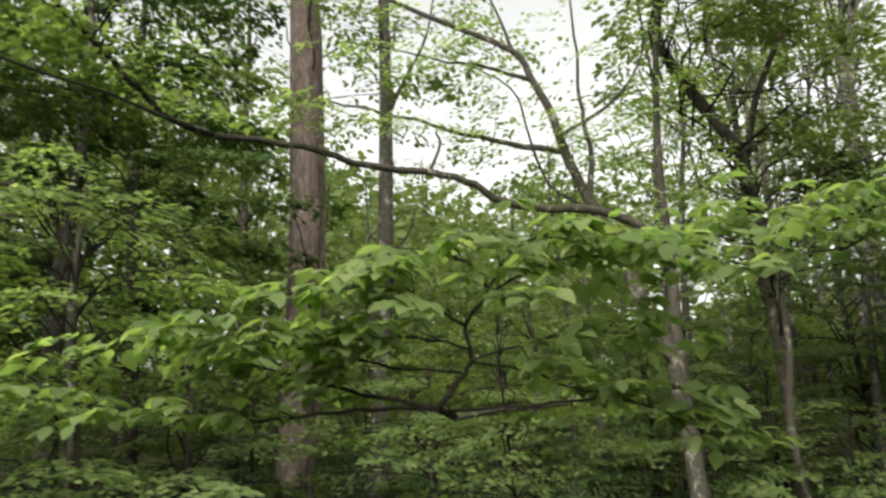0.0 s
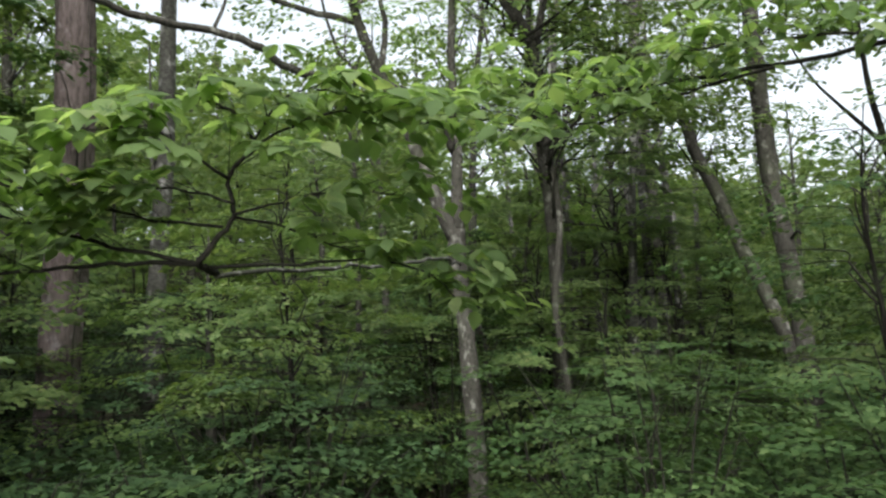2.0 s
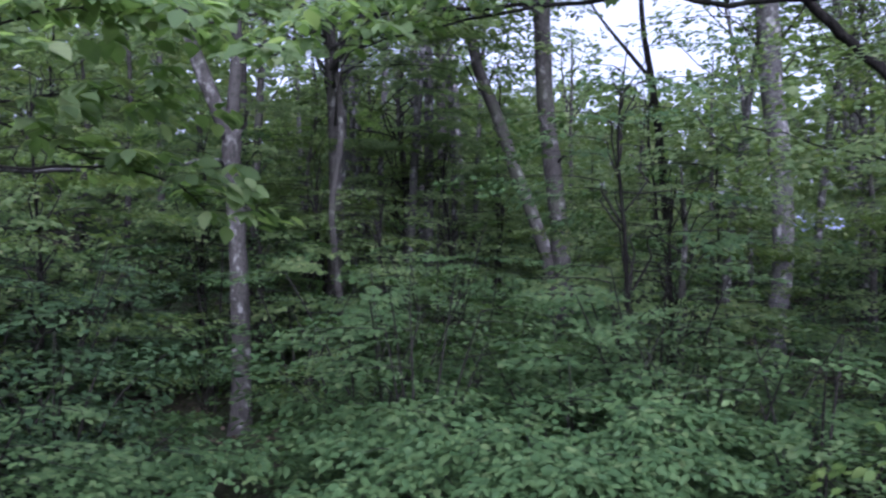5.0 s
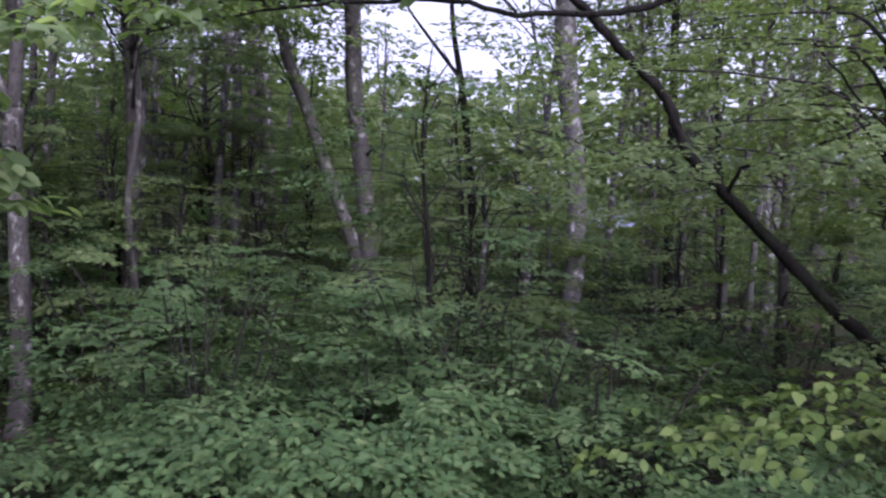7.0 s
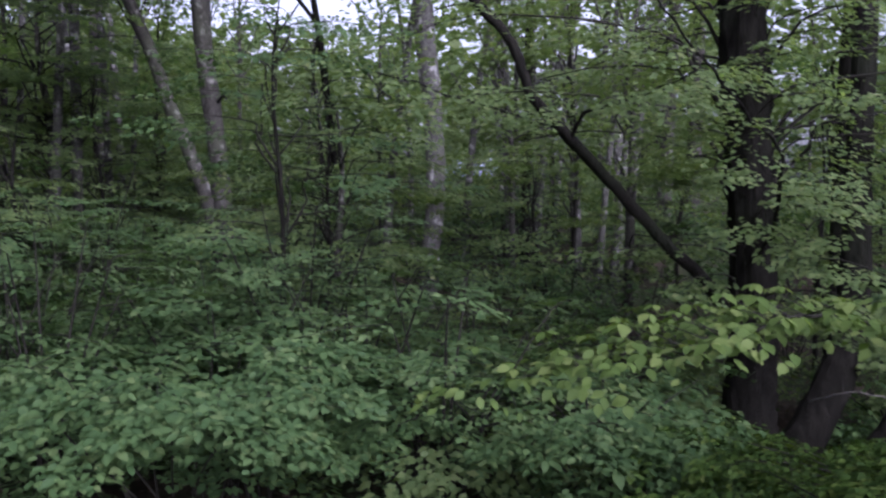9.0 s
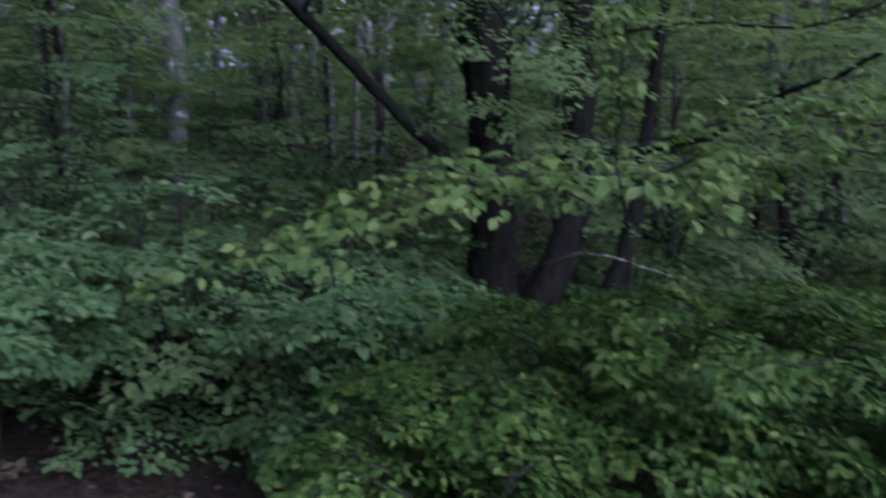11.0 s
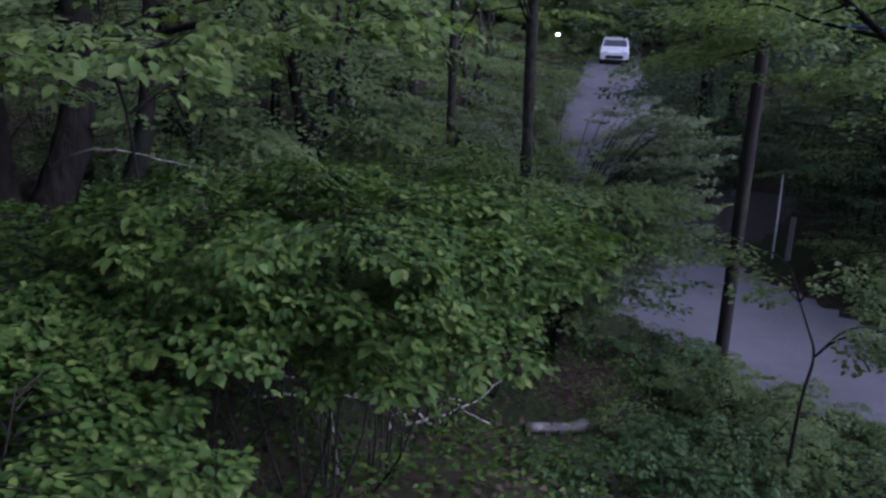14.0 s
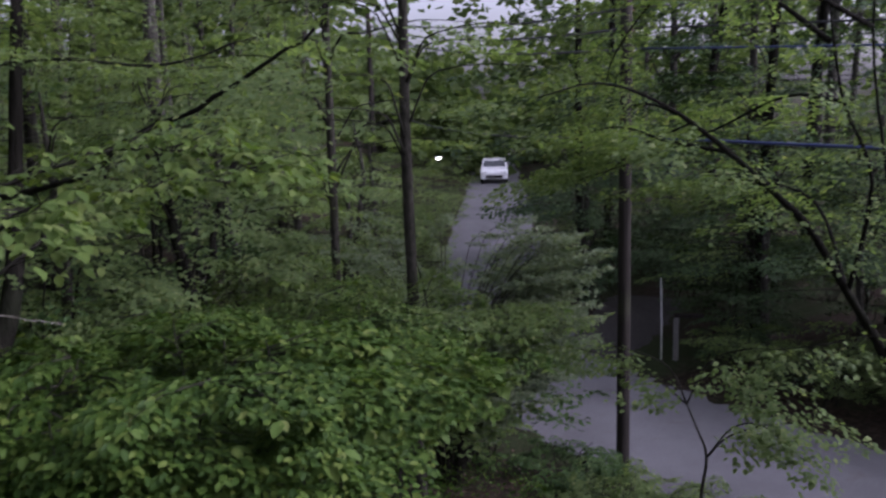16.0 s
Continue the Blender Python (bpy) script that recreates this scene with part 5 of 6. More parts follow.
def lane_furniture():
    utility_pole(6.65, -10.72, 6.9, 241)
    utility_pole(23.5, -20.2, 8.6, 242)
    utility_pole(-20, -10.9, 6.9, 243)
    for k in range(3):
        cable("overhead_line", (6.70, -10.87, 6.62 + 0.27 * k), (23.55, -20.35, 8.32 + 0.27 * k), 0.3, 0.02, wire_black, "thin black overhead line following the lane")
        cable("overhead_line", (6.70, -10.87, 6.62 + 0.27 * k), (-19.95, -11.05, 6.62 + 0.27 * k), 0.35, 0.014, wire_black if k else wire_blue, "thin overhead line following the lane")
    cable("overhead_line", (6.81, -10.72, 5.45), (-19.84, -10.9, 5.6), 0.25, 0.022, wire_blue, "thick dark blue telephone cable")
    cable("overhead_line", (6.81, -10.72, 5.45), (23.66, -20.2, 6.0), 0.4, 0.018, wire_black, "thick black telephone cable")
    # tall white marker pole and short capped post at the track's mouth
    x, y = 9.35, -16.2
    t = thing("marker_pole", (x, y, gz(x, y)), "thin tall white marker pole", "pole")
    w = Wood()
    w.tube([(0, 0, -0.3), (0.01, 0, 0.8), (0.03, 0.02, 1.75), (0.03, 0.02, 1.77)], [0.02, 0.019, 0.017, 0.012], 10)
    part("rod", w.mesh("rod"), white_paint, t)
    x, y = 9.1, -16.35
    t = thing("gate_post", (x, y, gz(x, y)), "short grey weathered post with a dark arm", "post")
    bm = bmesh.new()
    bmesh.ops.create_cube(bm, size=1, matrix=Matrix.Translation((0, 0, 0.35)) @ Matrix.Diagonal((0.08, 0.08, 1.15, 1)))
    bmesh.ops.bevel(bm, geom=bm.edges[:], offset=0.012, segments=2)
    part("shaft", bm_mesh(bm, "shaft"), weathered_post, t)
    bm = bmesh.new()
    bmesh.ops.create_cube(bm, size=1, matrix=Matrix.Translation((-0.2, -0.15, 0.98)) @ Matrix.Rotation(0.65, 4, "Z") @ Matrix.Diagonal((0.6, 0.1, 0.07, 1)))
    bmesh.ops.bevel(bm, geom=bm.edges[:], offset=0.012, segments=2)
    part("arm", bm_mesh(bm, "arm"), pole_wood, t, "dark wooden arm")


def box(bm, size, at, bevel=0.03, seg=2):
    r = bmesh.ops.create_cube(bm, size=1, matrix=Matrix.Translation(at) @ Matrix.Diagonal((*size, 1)))
    es = list({e for v in r["verts"] for e in v.link_edges})
    bmesh.ops.bevel(bm, geom=es, offset=bevel, segments=seg, affect="EDGES")


def car(x, y, z, heading, paint, label):
    t = thing("parked_car", (x, y, z), label, "car", "parked cars")
    t.rotation_euler = (0, 0, heading)
    # side profile swept across the width and narrowed towards the roof
    prof = [(-2.15, 0.35), (-2.2, 0.75), (-2.05, 0.95), (-1.35, 1.02), (-0.75, 1.48), (0.9, 1.52), (1.75, 1.05), (2.1, 0.95), (2.18, 0.6), (2.12, 0.35)]
    bm = bmesh.new()
    rows = []
    for s in (-1, -0.92, 0.92, 1):
        row = []
        for px, pz in prof:
            half = 0.88 - 0.22 * max(0, pz - 0.95)
            inset = 0.04 if abs(s) == 1 else 0
            row.append(bm.verts.new((px * (1 - inset * 0.4), s * half, pz - inset * 0.5 + (0.03 if inset and pz < 0.5 else 0))))
        rows.append(row)
    for a, b in zip(rows[:-1], rows[1:]):
        for i in range(len(prof)):
            j = (i + 1) % len(prof)
            bm.faces.new((a[i], a[j], b[j], b[i]))
    bm.faces.new(rows[0])
    bm.faces.new(rows[-1][::-1])
    part("body", bm_mesh(bm, "body"), paint, t)
    for nm, quad in (("windscreen", [(-1.28, 1.07), (-0.80, 1.43)]), ("rear_window", [(1.68, 1.10), (1.0, 1.47)])):
        bm = bmesh.new()
        sgn = -1 if nm == "windscreen" else 1
        vs = [bm.verts.new((px + sgn * 0.012, s * (0.78 - 0.22 * (pz - 0.95)), pz + 0.012)) for s in (-1, 1) for px, pz in quad]
        bm.faces.new((vs[0], vs[1], vs[3], vs[2]))
        ext = bmesh.ops.extrude_face_region(bm, geom=bm.faces[:])
        bmesh.ops.translate(bm, verts=[v for v in ext["geom"] if isinstance(v, bmesh.types.BMVert)], vec=(sgn * 0.01, 0, 0.01))
        part(nm, bm_mesh(bm, nm), glass_dark, t)
    for s in (-1, 1):
        bm = bmesh.new()
        box(bm, (1.75, 0.02, 0.32), (0.1, s * 0.825, 1.23), 0.009, 1)
        part("side_window", bm_mesh(bm, "side_window"), glass_dark, t)
        bm = bmesh.new()
        box(bm, (0.06, 0.36, 0.14), (-2.16, s * 0.62, 0.74), 0.02)
        part("headlight", bm_mesh(bm, "headlight"), steel, t)
        for px in (-1.35, 1.35):
            w = Wood()
            w.tube([(px, s * 0.70, 0.32), (px, s * 0.72, 0.32), (px, s * 0.88, 0.32), (px, s * 0.90, 0.32)], [0.27, 0.32, 0.32, 0.27], 20)
            part("wheel", w.mesh("wheel"), black_rubber, t)
    bm = bmesh.new()
    box(bm, (0.08, 1.1, 0.18), (-2.17, 0, 0.5), 0.02)
    part("grille", bm_mesh(bm, "grille"), black_rubber, t)


def street_lamp(x, y, z):
    g = gz(x, y)
    t = thing("street_lamp", (x, y, g), "lit lamp on a thin post far down the lane", "lamp")
    h = z - g
    w = Wood()
    w.tube(smooth_path([(0, 0, -0.3), (0, 0, h * 0.6), (0, 0, h - 0.1), (-0.15, 0.1, h + 0.12), (-0.45, 0.3, h + 0.15)], 4), np.linspace(0.05, 0.03, 17), 10)
    part("post", w.mesh("post"), steel, t)
    bm = bmesh.new()
    box(bm, (0.9, 0.34, 0.12), (-0.55, 0.35, h + 0.14), 0.05)
    part("housing", bm_mesh(bm, "housing"), steel, t)
    bm = bmesh.new()
    bmesh.ops.create_uvsphere(bm, u_segments=16, v_segments=8, radius=1, matrix=Matrix.Translation((-0.55, 0.35, h + 0.02)) @ Matrix.Rotation(0.5, 4, "Y") @ Matrix.Diagonal((0.26, 0.12, 0.10, 1)))
    part("lens", bm_mesh(bm, "lens", True), lamp_glow, t, "glowing white lens")


LOG_AT, STICKS_AT = (5.42, -6.2), (5.75, -4.3)


def fallen_wood():
    lx, ly = LOG_AT
    t = thing("fallen_log", (lx, ly, gz(lx, ly)), "short pale fallen log lying on the litter", "log")
    w = Wood()
    ends = [(lx - 0.10 * u, ly + 0.52 * u) for u in (-1, -0.4, 0.3, 1)]
    p = smooth_path([(a - lx, b - ly, gz(a, b) - gz(lx, ly) + 0.06) for a, b in ends], 5)
    w.tube(p, np.linspace(0.06, 0.045, len(p)), 14, 0.08, rng_for(251))
    part("bole", w.mesh("bole"), log_bark, t)
    rng = rng_for(252)
    for k in range(16):
        u, v = rng.uniform(-0.6, 0.6), rng.uniform(-0.9, 0.9)
        x, y = STICKS_AT[0] + u - 0.3 * v, STICKS_AT[1] + v
        ln = rng.uniform(0.25, 1.0) if k > 2 else 1.15
        a = rng.uniform(-1.9, -0.3) if k % 3 else rng.uniform(0, math.pi)
        q = [(x + math.cos(a) * ln * u + rng.normal(0, 0.04), y + math.sin(a) * ln * u + rng.normal(0, 0.04)) for u in (-0.5, 0, 0.5)]
        rise = rng.uniform(0, 0.25) if k > 2 else 0.45
        pts = [(a1, b1, gz(a1, b1) + 0.05 + rise * u) for (a1, b1), u in zip(q, (0, 0.5, 1))]
        t = thing("stick", pts[0], "bleached dead stick lying on the litter", "stick", "fallen sticks")
        limb(t, pts, rng.uniform(0.007, 0.014), 0.004, dead_wood, "shaft", 6, 4, 0.05, 260 + k, 0.012)
    t = thing("fallen_branch", (7.2, -2.5, gz(7.2, -2.5)), "dead bleached branch caught in the shrubs", "branch")
    limb(t, [(7.95, -2.32, 4.2), (7.5, -2.4, 4.38), (7.22, -2.6, 4.46), (7.11, -2.9, 4.4), (6.98, -3.2, 4.3)], 0.007, 0.003, dead_wood, "shaft", 7, 4, 0.05, 290, 0.006)


bank_shrubs()
lane_sapling()
lane_furniture()
car(38.6, -43.2, 0.47, math.atan2(-0.745, 0.667), car_white, "white car parked at the end of the lane")
car(50.0, 6.6, gz(50.0, 6.6), 1.9, car_blue, "pale car glimpsed far off through the trees")
street_lamp(45.3, -44.3, 1.75)
fallen_wood()


# ---- the wood around: templates, then copies ----
def wood_tree(seed, h, r, mat, bark, size, reach, tiers, n, start):
    t = thing("woodland_tree", (0, 0, 0), "grey-stemmed woodland tree with airy foliage", "tree", "woodland trees")
    rng = rng_for(seed)
    lean = rng.normal(0, 0.5, 2)
    p = trunk(t, [(0, 0, -0.5, r * 1.2), (lean[0] * 0.2, lean[1] * 0.2, h * 0.25, r), (lean[0] * 0.6 + rng.normal(0, 0.1), lean[1] * 0.6, h * 0.55, r * 0.75), (lean[0], lean[1] + rng.normal(0, 0.2), h * 0.8, r * 0.45), (lean[0], lean[1], h, 0.02)], bark, 9, 4, 0.05, seed, 1.2)
    for k in range(7):
        a = rng.uniform(0, 2 * math.pi)
        i = int(len(p) * rng.uniform(0.3, 0.75))
        o = p[i]
        ln = rng.uniform(1.2, 2.6)
        limb(t, [o, o + np.array([math.cos(a) * ln * 0.4, math.sin(a) * ln * 0.4, ln * 0.5]), o + np.array([math.cos(a) * ln * 0.7, math.sin(a) * ln * 0.7, ln * 1.2])], r * rng.uniform(0.2, 0.45), 0.01, bark, "limb", 5, 3, 0.03, seed * 10 + k)
    canopy(t, rng, p, h * start, h, reach, tiers, n, size, mat, bark, 1.9, 1.6)
    return t


def young_tree(seed, h, reach, tiers, n, size, mat):
    t = thing("young_tree", (0, 0, 0), "young understorey tree with level tiers of leaves", "tree", "young trees")
    rng = rng_for(seed)
    p = trunk(t, [(0, 0, -0.4, 0.04), (rng.normal(0, 0.1), 0, h * 0.4, 0.03), (rng.normal(0, 0.15), 0.1, h * 0.75, 0.02), (0, 0, h, 0.006)], bark_dark, 7, 4, 0.03, seed, 1.2)
    canopy(t, rng, p, h * 0.3, h, reach, tiers, n, size, mat, twig_wood, 0.9, 0.8, 0.2, inner=0.15)
    return t


def low_shrub(seed, h, r, mat, n):
    t = thing("understorey_shrub", (0, 0, 0), "leafy green understorey shrub", "shrub", "understorey shrubs")
    rng = rng_for(seed)
    groups = []
    for s in range(7):
        a = 2 * math.pi * (s + rng.random()) / 7
        rr = r * rng.uniform(0.3, 1)
        end = np.array([math.cos(a) * rr, math.sin(a) * rr, h * rng.uniform(0.6, 1)])
        path = smooth_path([(0.05 * math.cos(a), 0.05 * math.sin(a), -0.2), end * 0.5 + np.array([0, 0, 0.2]), end], 4)
        w = Wood()
        w.tube(path, np.linspace(0.016, 0.004, len(path)), 5)
        part("stem", w.mesh("stem"), twig_wood, t)
        for k in range(4):
            c = path[int(len(path) * (0.4 + 0.59 * k / 4))]
            groups.append(tier(rng, c, a + rng.normal(0, 1.0), r * 0.95, r * 0.7, n, 0.085, 0.3, 0.12, 0.02, 0.26, 0.45))
    crown(t, groups, mat, "foliage")
    return t


def layered_bush(seed, h, r, mat, n, size):
    t = thing("layered_bush", (0, 0, 0), "spreading understorey bush with flat layered sprays of leaves", "shrub", "layered bushes")
    rng = rng_for(seed)
    groups, twigs = [], Wood()
    for s in range(6):
        a = 2 * math.pi * (s + rng.random()) / 6
        rr = r * rng.uniform(0.25, 0.6)
        end = np.array([math.cos(a) * rr, math.sin(a) * rr, h * rng.uniform(0.72, 1)])
        path = smooth_path([(0.06 * math.cos(a), 0.06 * math.sin(a), -0.2), end * np.array([0.35, 0.35, 0.4]), end * np.array([0.7, 0.7, 0.75]), end], 4)
        w = Wood()
        w.tube(path, np.linspace(0.018, 0.005, len(path)), 5)
        part("stem", w.mesh("stem"), twig_wood, t)
        for k in range(5):
            c = path[int((len(path) - 1) * (0.22 + 0.78 * k / 4))]
            b = a + rng.normal(0, 1.1)
            ln = r * rng.uniform(0.55, 0.95) * (1.15 - 0.5 * k / 4)
            groups.append(tier(rng, c, b, ln, ln * rng.uniform(0.5, 0.7), int(n * ln / r), size, 0.22, 0.10, 0.010, 0.16, 0.42, 0.16))
            twigs.tube([c, c + np.array([math.cos(b) * ln * 0.5, math.sin(b) * ln * 0.5, 0.03 * ln]), c + np.array([math.cos(b) * ln, math.sin(b) * ln, -0.01 * ln])], [0.006, 0.004, 0.002], 3)
    part("branchwork", twigs.mesh("branchwork"), twig_wood, t, kind="stuff")
    crown(t, groups, mat, "foliage")
    return t


def placed(proto, x, y, rng, scale=1.0, squash=None):
    m = pose(x, y, gz(x, y), 0, 0, rng.uniform(0, 360)) @ Matrix.Diagonal((scale, scale, (squash or scale), 1))
    return copy_thing(proto, m)


def outline_limit(az, thin=1.0):
    """Height cap for the wood, in degrees over the eye by direction, fitted to the camera's view."""
    if -47 < az < -39:
        return 3.0
    if 45 < az < 68:
        return 20.0
    if 14.5 < az < 22:
        return 10.5
    if 24 < az < 45 and thin == 0.0:
        return 10.5
    if -15 < az < 45 and thin < 0.7:
        return 12.5
    return 38.0


def grow_wood():
    rng = rng_for(500)
    trees = [wood_tree(501, 15, 0.15, leaf_mid, bark_grey, 0.24, 2.9, 30, 46, 0.30), wood_tree(502, 17, 0.18, leaf_mid, bark_grey, 0.24, 3.0, 30, 46, 0.36),
             wood_tree(503, 13, 0.12, leaf_mid, bark_grey, 0.23, 2.7, 30, 46, 0.14), wood_tree(504, 16, 0.11, leaf_mid, bark_grey, 0.24, 2.8, 30, 46, 0.40)]
    # slender bare-stemmed trees, leafy only at the top, in two open groves
    pole = wood_tree(505, 15, 0.085, leaf_mid, bark_birch, 0.24, 2.0, 8, 45, 0.68)
    grove = rng_for(506)
    for k in range(30):
        az, d = (grove.uniform(-6, 13), grove.uniform(15, 25)) if k < 18 else (grove.uniform(29, 41), grove.uniform(15.5, 25))
        x, y = d * math.cos(radians(az)), d * math.sin(radians(az))
        if in_sight_strip(x, y, 0.7, ((50.0, 6.6),)):
            continue
        s = min(1.0, (6.0 + d * math.tan(radians(outline_limit(az) if az > 13 else 20)) - gz(x, y)) / 15)
        placed(pole, x, y, grove, grove.uniform(0.7, 1.2), s)
    pole.location = (19.5, 2.6, gz(19.5, 2.6))
    pole.scale = (1, 1, 0.6)
    homes = [(21.5, 13.0), (24.0, -3.0), (16.5, 16.0), (27, 9.0)]
    spots = []
    tries = 0
    while len(spots) < 84 and tries < 6000:
        tries += 1
        az = rng.uniform(-76, 98)
        d = 15 + 45 * rng.random() ** 0.85
        if az < -15:
            d = 20 + 45 * rng.random()
        x, y = d * math.cos(radians(az)), d * math.sin(radians(az))
        rd, side = line_distance(np.array([x]), np.array([y]), ROAD)
        dd, _ = line_distance(np.array([x]), np.array([y]), DRIVE)
        if rd[0] < 3.6 or dd[0] < 2.5 or math.hypot(x - 50.0, y - 6.6) < 5 or in_sight_strip(x, y, 0.9, ((50.0, 6.6),)):
            continue
        if -47 < az < -41 or 6 < az < 26 and rng.random() < 0.45:
            continue
        if any(math.hypot(x - a, y - b) < 2.1 + 0.02 * d for a, b, *_ in spots):
            continue
        spots.append((x, y, az, d))
    heights = (15, 17, 13, 16)
    for x, y, az, d in spots:
        k = int(rng.integers(0, 4))
        s = rng.uniform(0.85, 1.2)
        cap = 6.0 + d * math.tan(radians(outline_limit(az, rng.random()) + rng.uniform(-2, 2))) - gz(x, y)
        s2 = min(s, max(0.3, cap / heights[k]))
        placed(trees[k], x, y, rng, max(s2, 0.55), s2)
    for k, t in enumerate(trees):
        x, y = homes[k]
        s = min(1.0, (6.0 + math.hypot(x, y) * math.tan(radians(outline_limit(math.degrees(math.atan2(y, x))))) - gz(x, y)) / heights[k])
        t.location = (x, y, gz(x, y))
        t.scale = (max(s, 0.6), max(s, 0.6), s)


SIGHT_STRIPS = ((14.5, 2.45), (12.7, 5.4), (7.2, 7.1), (6.0, 12.6), (3.8, 11.3), (17.95, 1.05), (7.9, -1.8), (38.6, -43.2), (9.75, -5.8))


def in_sight_strip(x, y, width=0.8, strips=SIGHT_STRIPS):
    """Narrow strips along the camera's sight lines to large trees and cars, kept clear."""
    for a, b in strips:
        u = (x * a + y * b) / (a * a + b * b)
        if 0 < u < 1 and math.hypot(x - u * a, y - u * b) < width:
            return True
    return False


def grow_understorey():
    rng = rng_for(600)
    young = [young_tree(601, 3.6, 1.5, 22, 66, 0.088, leaf_mid), young_tree(602, 4.6, 1.8, 24, 66, 0.092, leaf_deep), young_tree(603, 2.8, 1.4, 18, 66, 0.085, leaf_mid), young_tree(604, 5.5, 2.0, 26, 66, 0.1, leaf_mid)]
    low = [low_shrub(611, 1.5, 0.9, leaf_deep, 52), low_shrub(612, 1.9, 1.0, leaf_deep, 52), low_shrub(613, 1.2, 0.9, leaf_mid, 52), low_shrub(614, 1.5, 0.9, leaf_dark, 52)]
    for k, t in enumerate(young):
        x, y = ((10.5, 8.6), (9.5, 3.2), (12.5, 0.4), (16.5, 8.5))[k]
        t.location = (x, y, gz(x, y))
    for k, t in enumerate(low):
        x, y = ((8.6, 4.6), (7.6, 1.9), (10.2, 1.2), (2.6, 7.6))[k]
        t.location = (x, y, gz(x, y))
    kept = []
    while len(kept) < 138:
        az = rng.uniform(-16, 94)
        d = 6.5 + 24 * rng.random() ** 1.2
        x, y = d * math.cos(radians(az)), d * math.sin(radians(az))
        rd, side = line_distance(np.array([x]), np.array([y]), ROAD)
        if rd[0] < 4 or any(math.hypot(x - a, y - b) < 0.95 for a, b in kept) or math.hypot(x - 7.85, y + 1.9) < 1.3 or in_sight_strip(x, y, 0.85, SIGHT_STRIPS[2:3]) or math.hypot(x - 13.5, y - 0.6) < 1.6:
            continue
        kept.append((x, y))
        # young trees are thinned where they would hide the groves from the camera
        grove = (-5 < az < 13 or 30 < az < 40) and rng.random() < 0.6
        if d > 8.5 and not grove and rng.random() < 0.42 and not in_sight_strip(x, y):
            k = int(rng.integers(0, 4))
            placed(young[k], x, y, rng, rng.uniform(0.75, 1.15))
        else:
            k = int(rng.integers(0, 3))
            # past 48 degrees the dark leaf colour stands in for shade
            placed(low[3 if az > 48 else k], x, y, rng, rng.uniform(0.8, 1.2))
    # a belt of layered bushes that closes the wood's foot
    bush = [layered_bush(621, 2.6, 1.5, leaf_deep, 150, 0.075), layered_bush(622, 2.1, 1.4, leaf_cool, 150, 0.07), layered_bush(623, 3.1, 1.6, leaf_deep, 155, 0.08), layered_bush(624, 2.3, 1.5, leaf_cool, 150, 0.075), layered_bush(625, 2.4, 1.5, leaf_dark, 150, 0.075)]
    tall = (2.6, 2.1, 3.1, 2.3, 2.4)
    belt = rng_for(620)
    set_down = []
    while len(set_down) < 64:
        az = belt.uniform(2, 96)
        d = 6.2 + 11 * belt.random() ** 1.1
        x, y = d * math.cos(radians(az)), d * math.sin(radians(az))
        if any(math.hypot(x - a, y - b) < 1.0 for a, b in set_down) or math.hypot(x - 7.85, y + 1.9) < 2.2 or in_sight_strip(x, y, 1.0, SIGHT_STRIPS[2:3]) or math.hypot(x - 13.5, y - 0.6) < 2.2:
            continue
        set_down.append((x, y))
        k = int(belt.integers(0, 4))
        # most bushes past 50 degrees also carry shade in their leaf colour
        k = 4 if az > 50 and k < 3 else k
        # bushes are flattened to a height that suits the camera's view
        limit = -6.0 if in_sight_strip(x, y, 0.9) else -2.5 if 28 < az < 41 else -3.5 if az < 14 else 3.0
        room = 6.1 + d * math.tan(radians(limit)) - gz(x, y)
        placed(bush[k], x, y, belt, belt.uniform(0.85, 1.15), min(1.15, max(0.25, room / tall[k])))
    for t, (x, y) in zip(bush, ((9.2, 5.6), (8.4, 2.6), (5.6, 10.2), (10.6, 6.4), (4.2, 7.4))):
        t.location = (x, y, gz(x, y))
    # the wood on both sides of the lane
    kept = []
    tries = 0
    while len(kept) < 85 and tries < 4000:
        tries += 1
        az = rng.uniform(-80, -14)
        d = 9 + 34 * rng.random() ** 1.4
        x, y = d * math.cos(radians(az)), d * math.sin(radians(az))
        rd, side = line_distance(np.array([x]), np.array([y]), ROAD)
        dd, _ = line_distance(np.array([x]), np.array([y]), DRIVE)
        if rd[0] < 3.1 or dd[0] < 2.4 or (side[0] > 0 and y < -3.2 and x < 7.6) or any(math.hypot(x - a, y - b) < 1.2 for a, b in kept):
            continue
        kept.append((x, y))
        if rng.random() < 0.5 and not in_sight_strip(x, y, 1.6):
            placed(young[int(rng.integers(0, 4))], x, y, rng, rng.uniform(0.7, 1.05))
        else:
            placed(low[int(rng.integers(0, 3))], x, y, rng, rng.uniform(0.8, 1.2))


grow_wood()
grow_understorey()


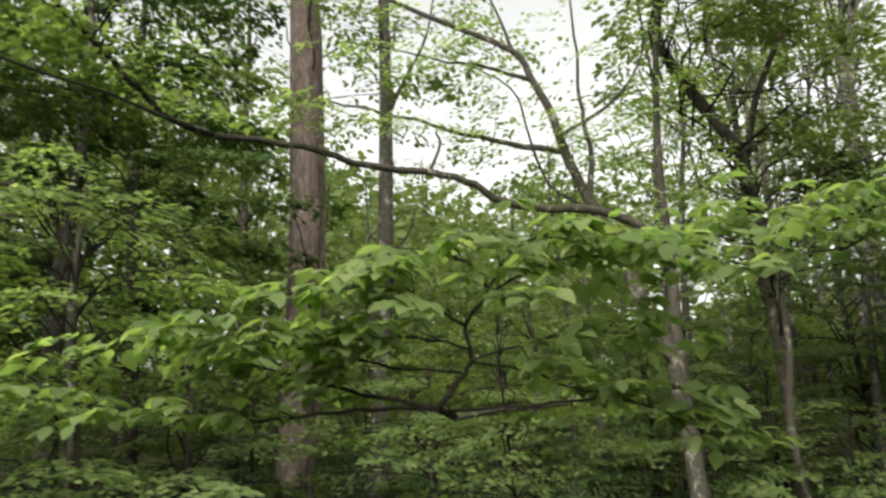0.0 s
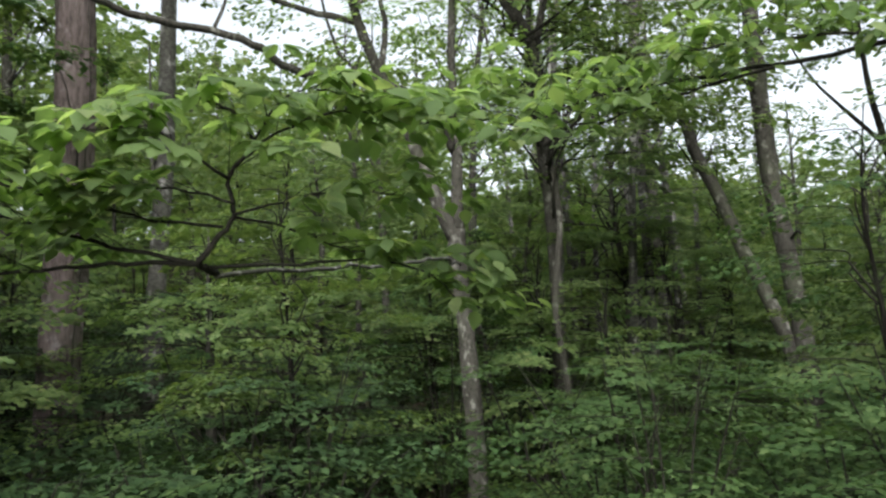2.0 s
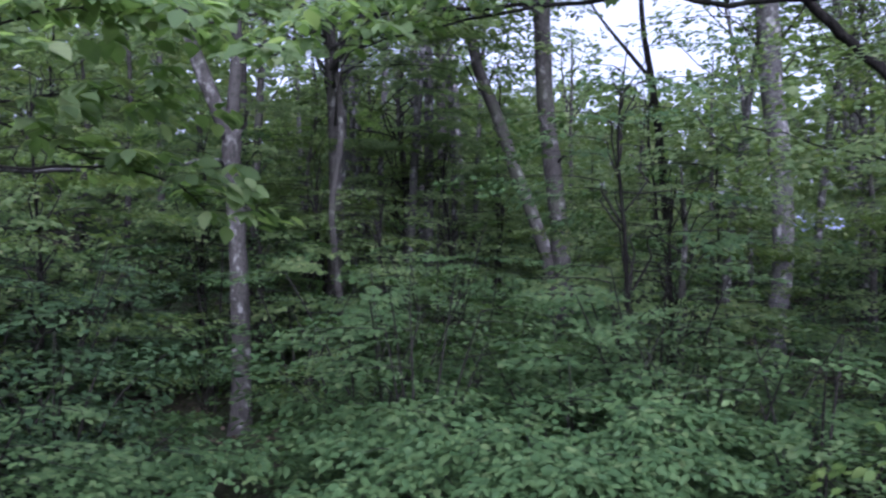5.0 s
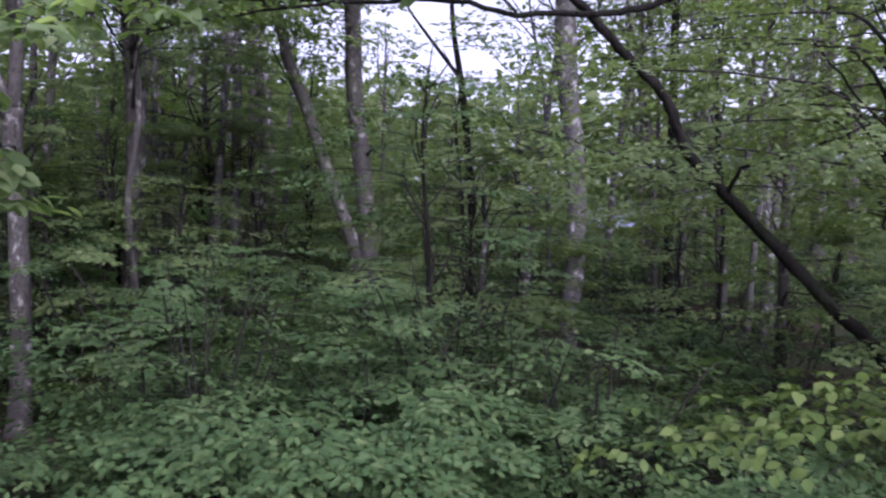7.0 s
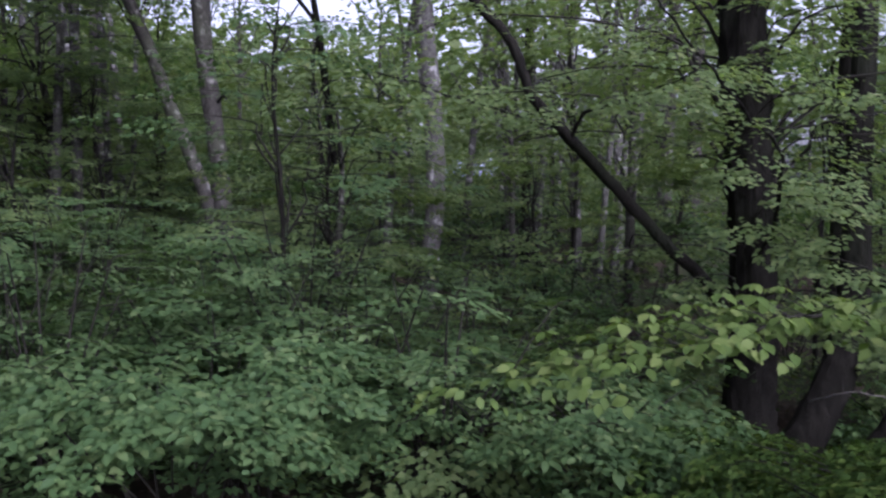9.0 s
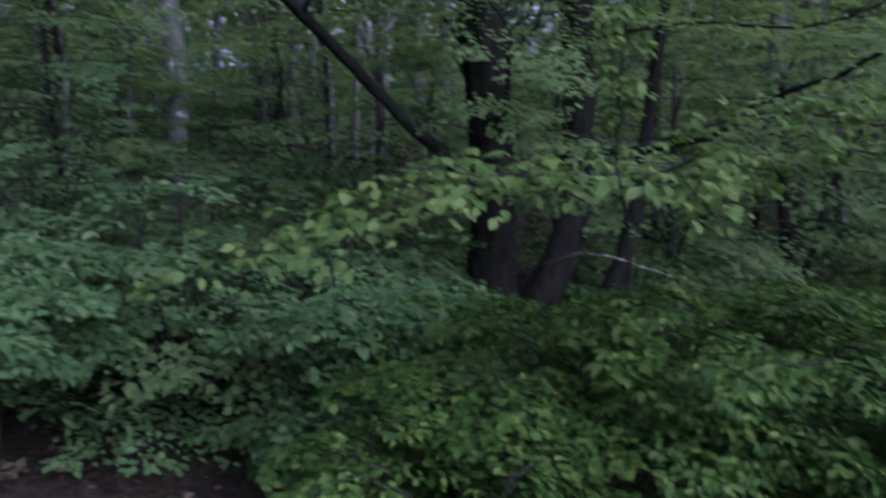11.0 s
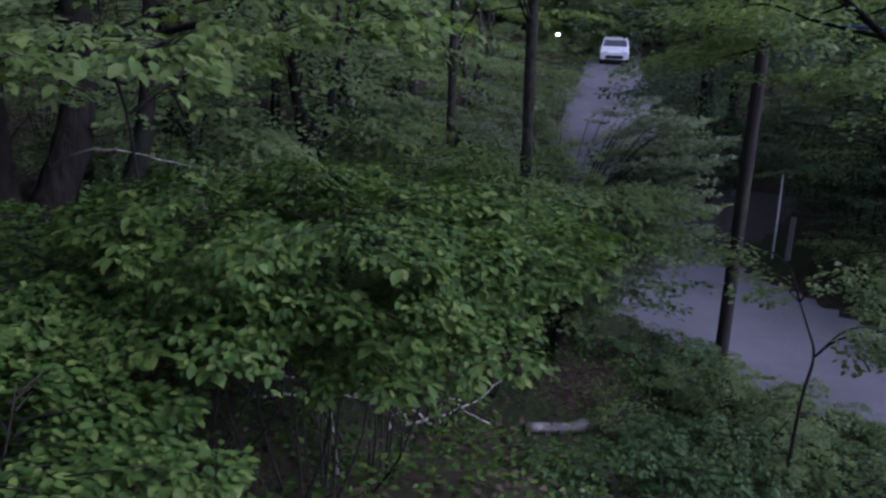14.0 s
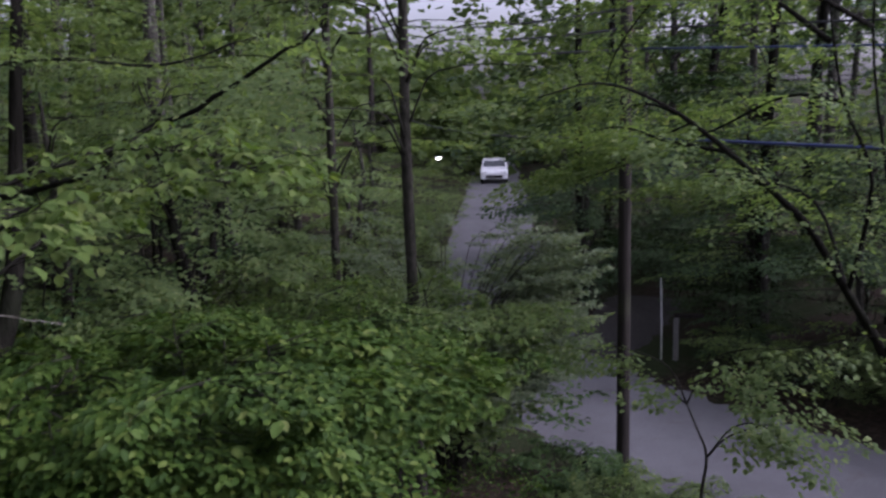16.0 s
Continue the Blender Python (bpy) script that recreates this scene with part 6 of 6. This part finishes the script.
def far_wood():
    """The closed wood beyond, as one mass of leaf clumps."""
    rng = rng_for(700)
    groups = []
    for k in range(1500):
        az = rng.uniform(-92, 118) if k < 1100 else rng.uniform(-62, -22)
        d = rng.uniform(58, 85)
        x, y = d * math.cos(radians(az)), d * math.sin(radians(az))
        rd, _ = line_distance(np.array([x]), np.array([y]), ROAD)
        if rd[0] < 4.5 and d < 75:
            continue
        top = 6 + d * math.tan(radians(min(outline_limit(az, 0.0), 22) * rng.uniform(0.75, 1.0)))
        base = gz(x, y)
        z = base + (max(base + 3, top) - base) * rng.random() ** 1.2
        groups.append(tier(rng, (x, y, z), rng.uniform(0, 6.28), 5.5, 5.0, 60, 1.0, 0.3, 0, 1.1, 2.0))
    for k in range(620):
        az = rng.uniform(24, 94)
        d = rng.uniform(27, 52)
        x, y = d * math.cos(radians(az)), d * math.sin(radians(az))
        limit = 10.5 if az < 45 else (20.0 if az < 70 else 27.0)
        base = gz(x, y)
        top = max(base + 3, 6 + d * math.tan(radians(limit * rng.uniform(0.8, 1.0))))
        groups.append(tier(rng, (x, y, base + 0.4 + (top - base - 0.4) * rng.random()), rng.uniform(0, 6.28), 3.4, 3.0, 75, 0.42, 0.3, 0, 0.5, 1.2))
    for k in range(260):
        az, d = rng.uniform(-14, 50), rng.uniform(20, 45)
        x, y = d * math.cos(radians(az)), d * math.sin(radians(az))
        groups.append(tier(rng, (x, y, gz(x, y) + rng.uniform(0.3, 2.0)), rng.uniform(0, 6.28), 2.6, 2.4, 60, 0.26, 0.3, 0, 0.25, 0.6))
    t = thing("far_wood", (50, 0, 0), "hazy green mass of the wood beyond", "woods", kind="stuff")
    crown(t, groups, leaf_mid, "foliage")


far_wood()


# ---- litter and seedlings on the floor ----
def litter():
    rng = rng_for(800)
    n = 26000
    x, y = rng.uniform(-7, 15, n), rng.uniform(-10.6, 11, n)
    keep = line_distance(x, y, ROAD)[0] > 1.9
    x, y = x[keep], y[keep]
    z = ground_z(x, y) + rng.uniform(0.005, 0.03, len(x))
    pos = np.stack([x, y, z], -1)
    ax = rng.normal(size=(len(x), 3)) * np.array([1, 1, 0.25])
    nr = np.array([0, 0, 1.0]) + rng.normal(0, 0.35, (len(x), 3))
    me = leaves_mesh("leaf_litter", (pos, ax, nr, rng.uniform(0.05, 0.11, len(x))), 0, 1.1)
    tagged(part("leaf_litter", me, leaf_dead), "scattered brown fallen leaves", "leaf litter", kind="stuff")
    groups = []
    for k in range(1650):
        x, y = (rng.uniform(-6, 15), rng.uniform(-10.4, 11)) if k < 1000 else (rng.uniform(3, 9), rng.uniform(-9.5, -0.5))
        if line_distance(np.array([x]), np.array([y]), ROAD)[0][0] < 2.1:
            continue
        if 4.6 < x < 7.3 and -7.3 < y < -3.4 and rng.random() < (0.95 if math.hypot(x - 5.0, y + 5.8) < 0.9 else 0.2):
            continue
        g = gz(x, y)
        m = int(rng.integers(8, 26))
        c = np.array([x, y, g])
        pos = c + rng.normal(0, 1, (m, 3)) * np.array([0.14, 0.14, 0]) + np.array([0, 0, 1]) * rng.uniform(0.06, 0.34, m)[:, None]
        groups.append((pos, rng.normal(size=(m, 3)) * np.array([1, 1, 0.3]), np.array([0, 0, 1.0]) + rng.normal(0, 0.4, (m, 3)), rng.uniform(0.04, 0.085, m)))
    me = leaves_mesh("seedlings", together(groups), 0, 1.0)
    tagged(part("seedlings", me, leaf_fresh), "low green seedlings and weeds on the floor", "undergrowth", kind="stuff")


litter()
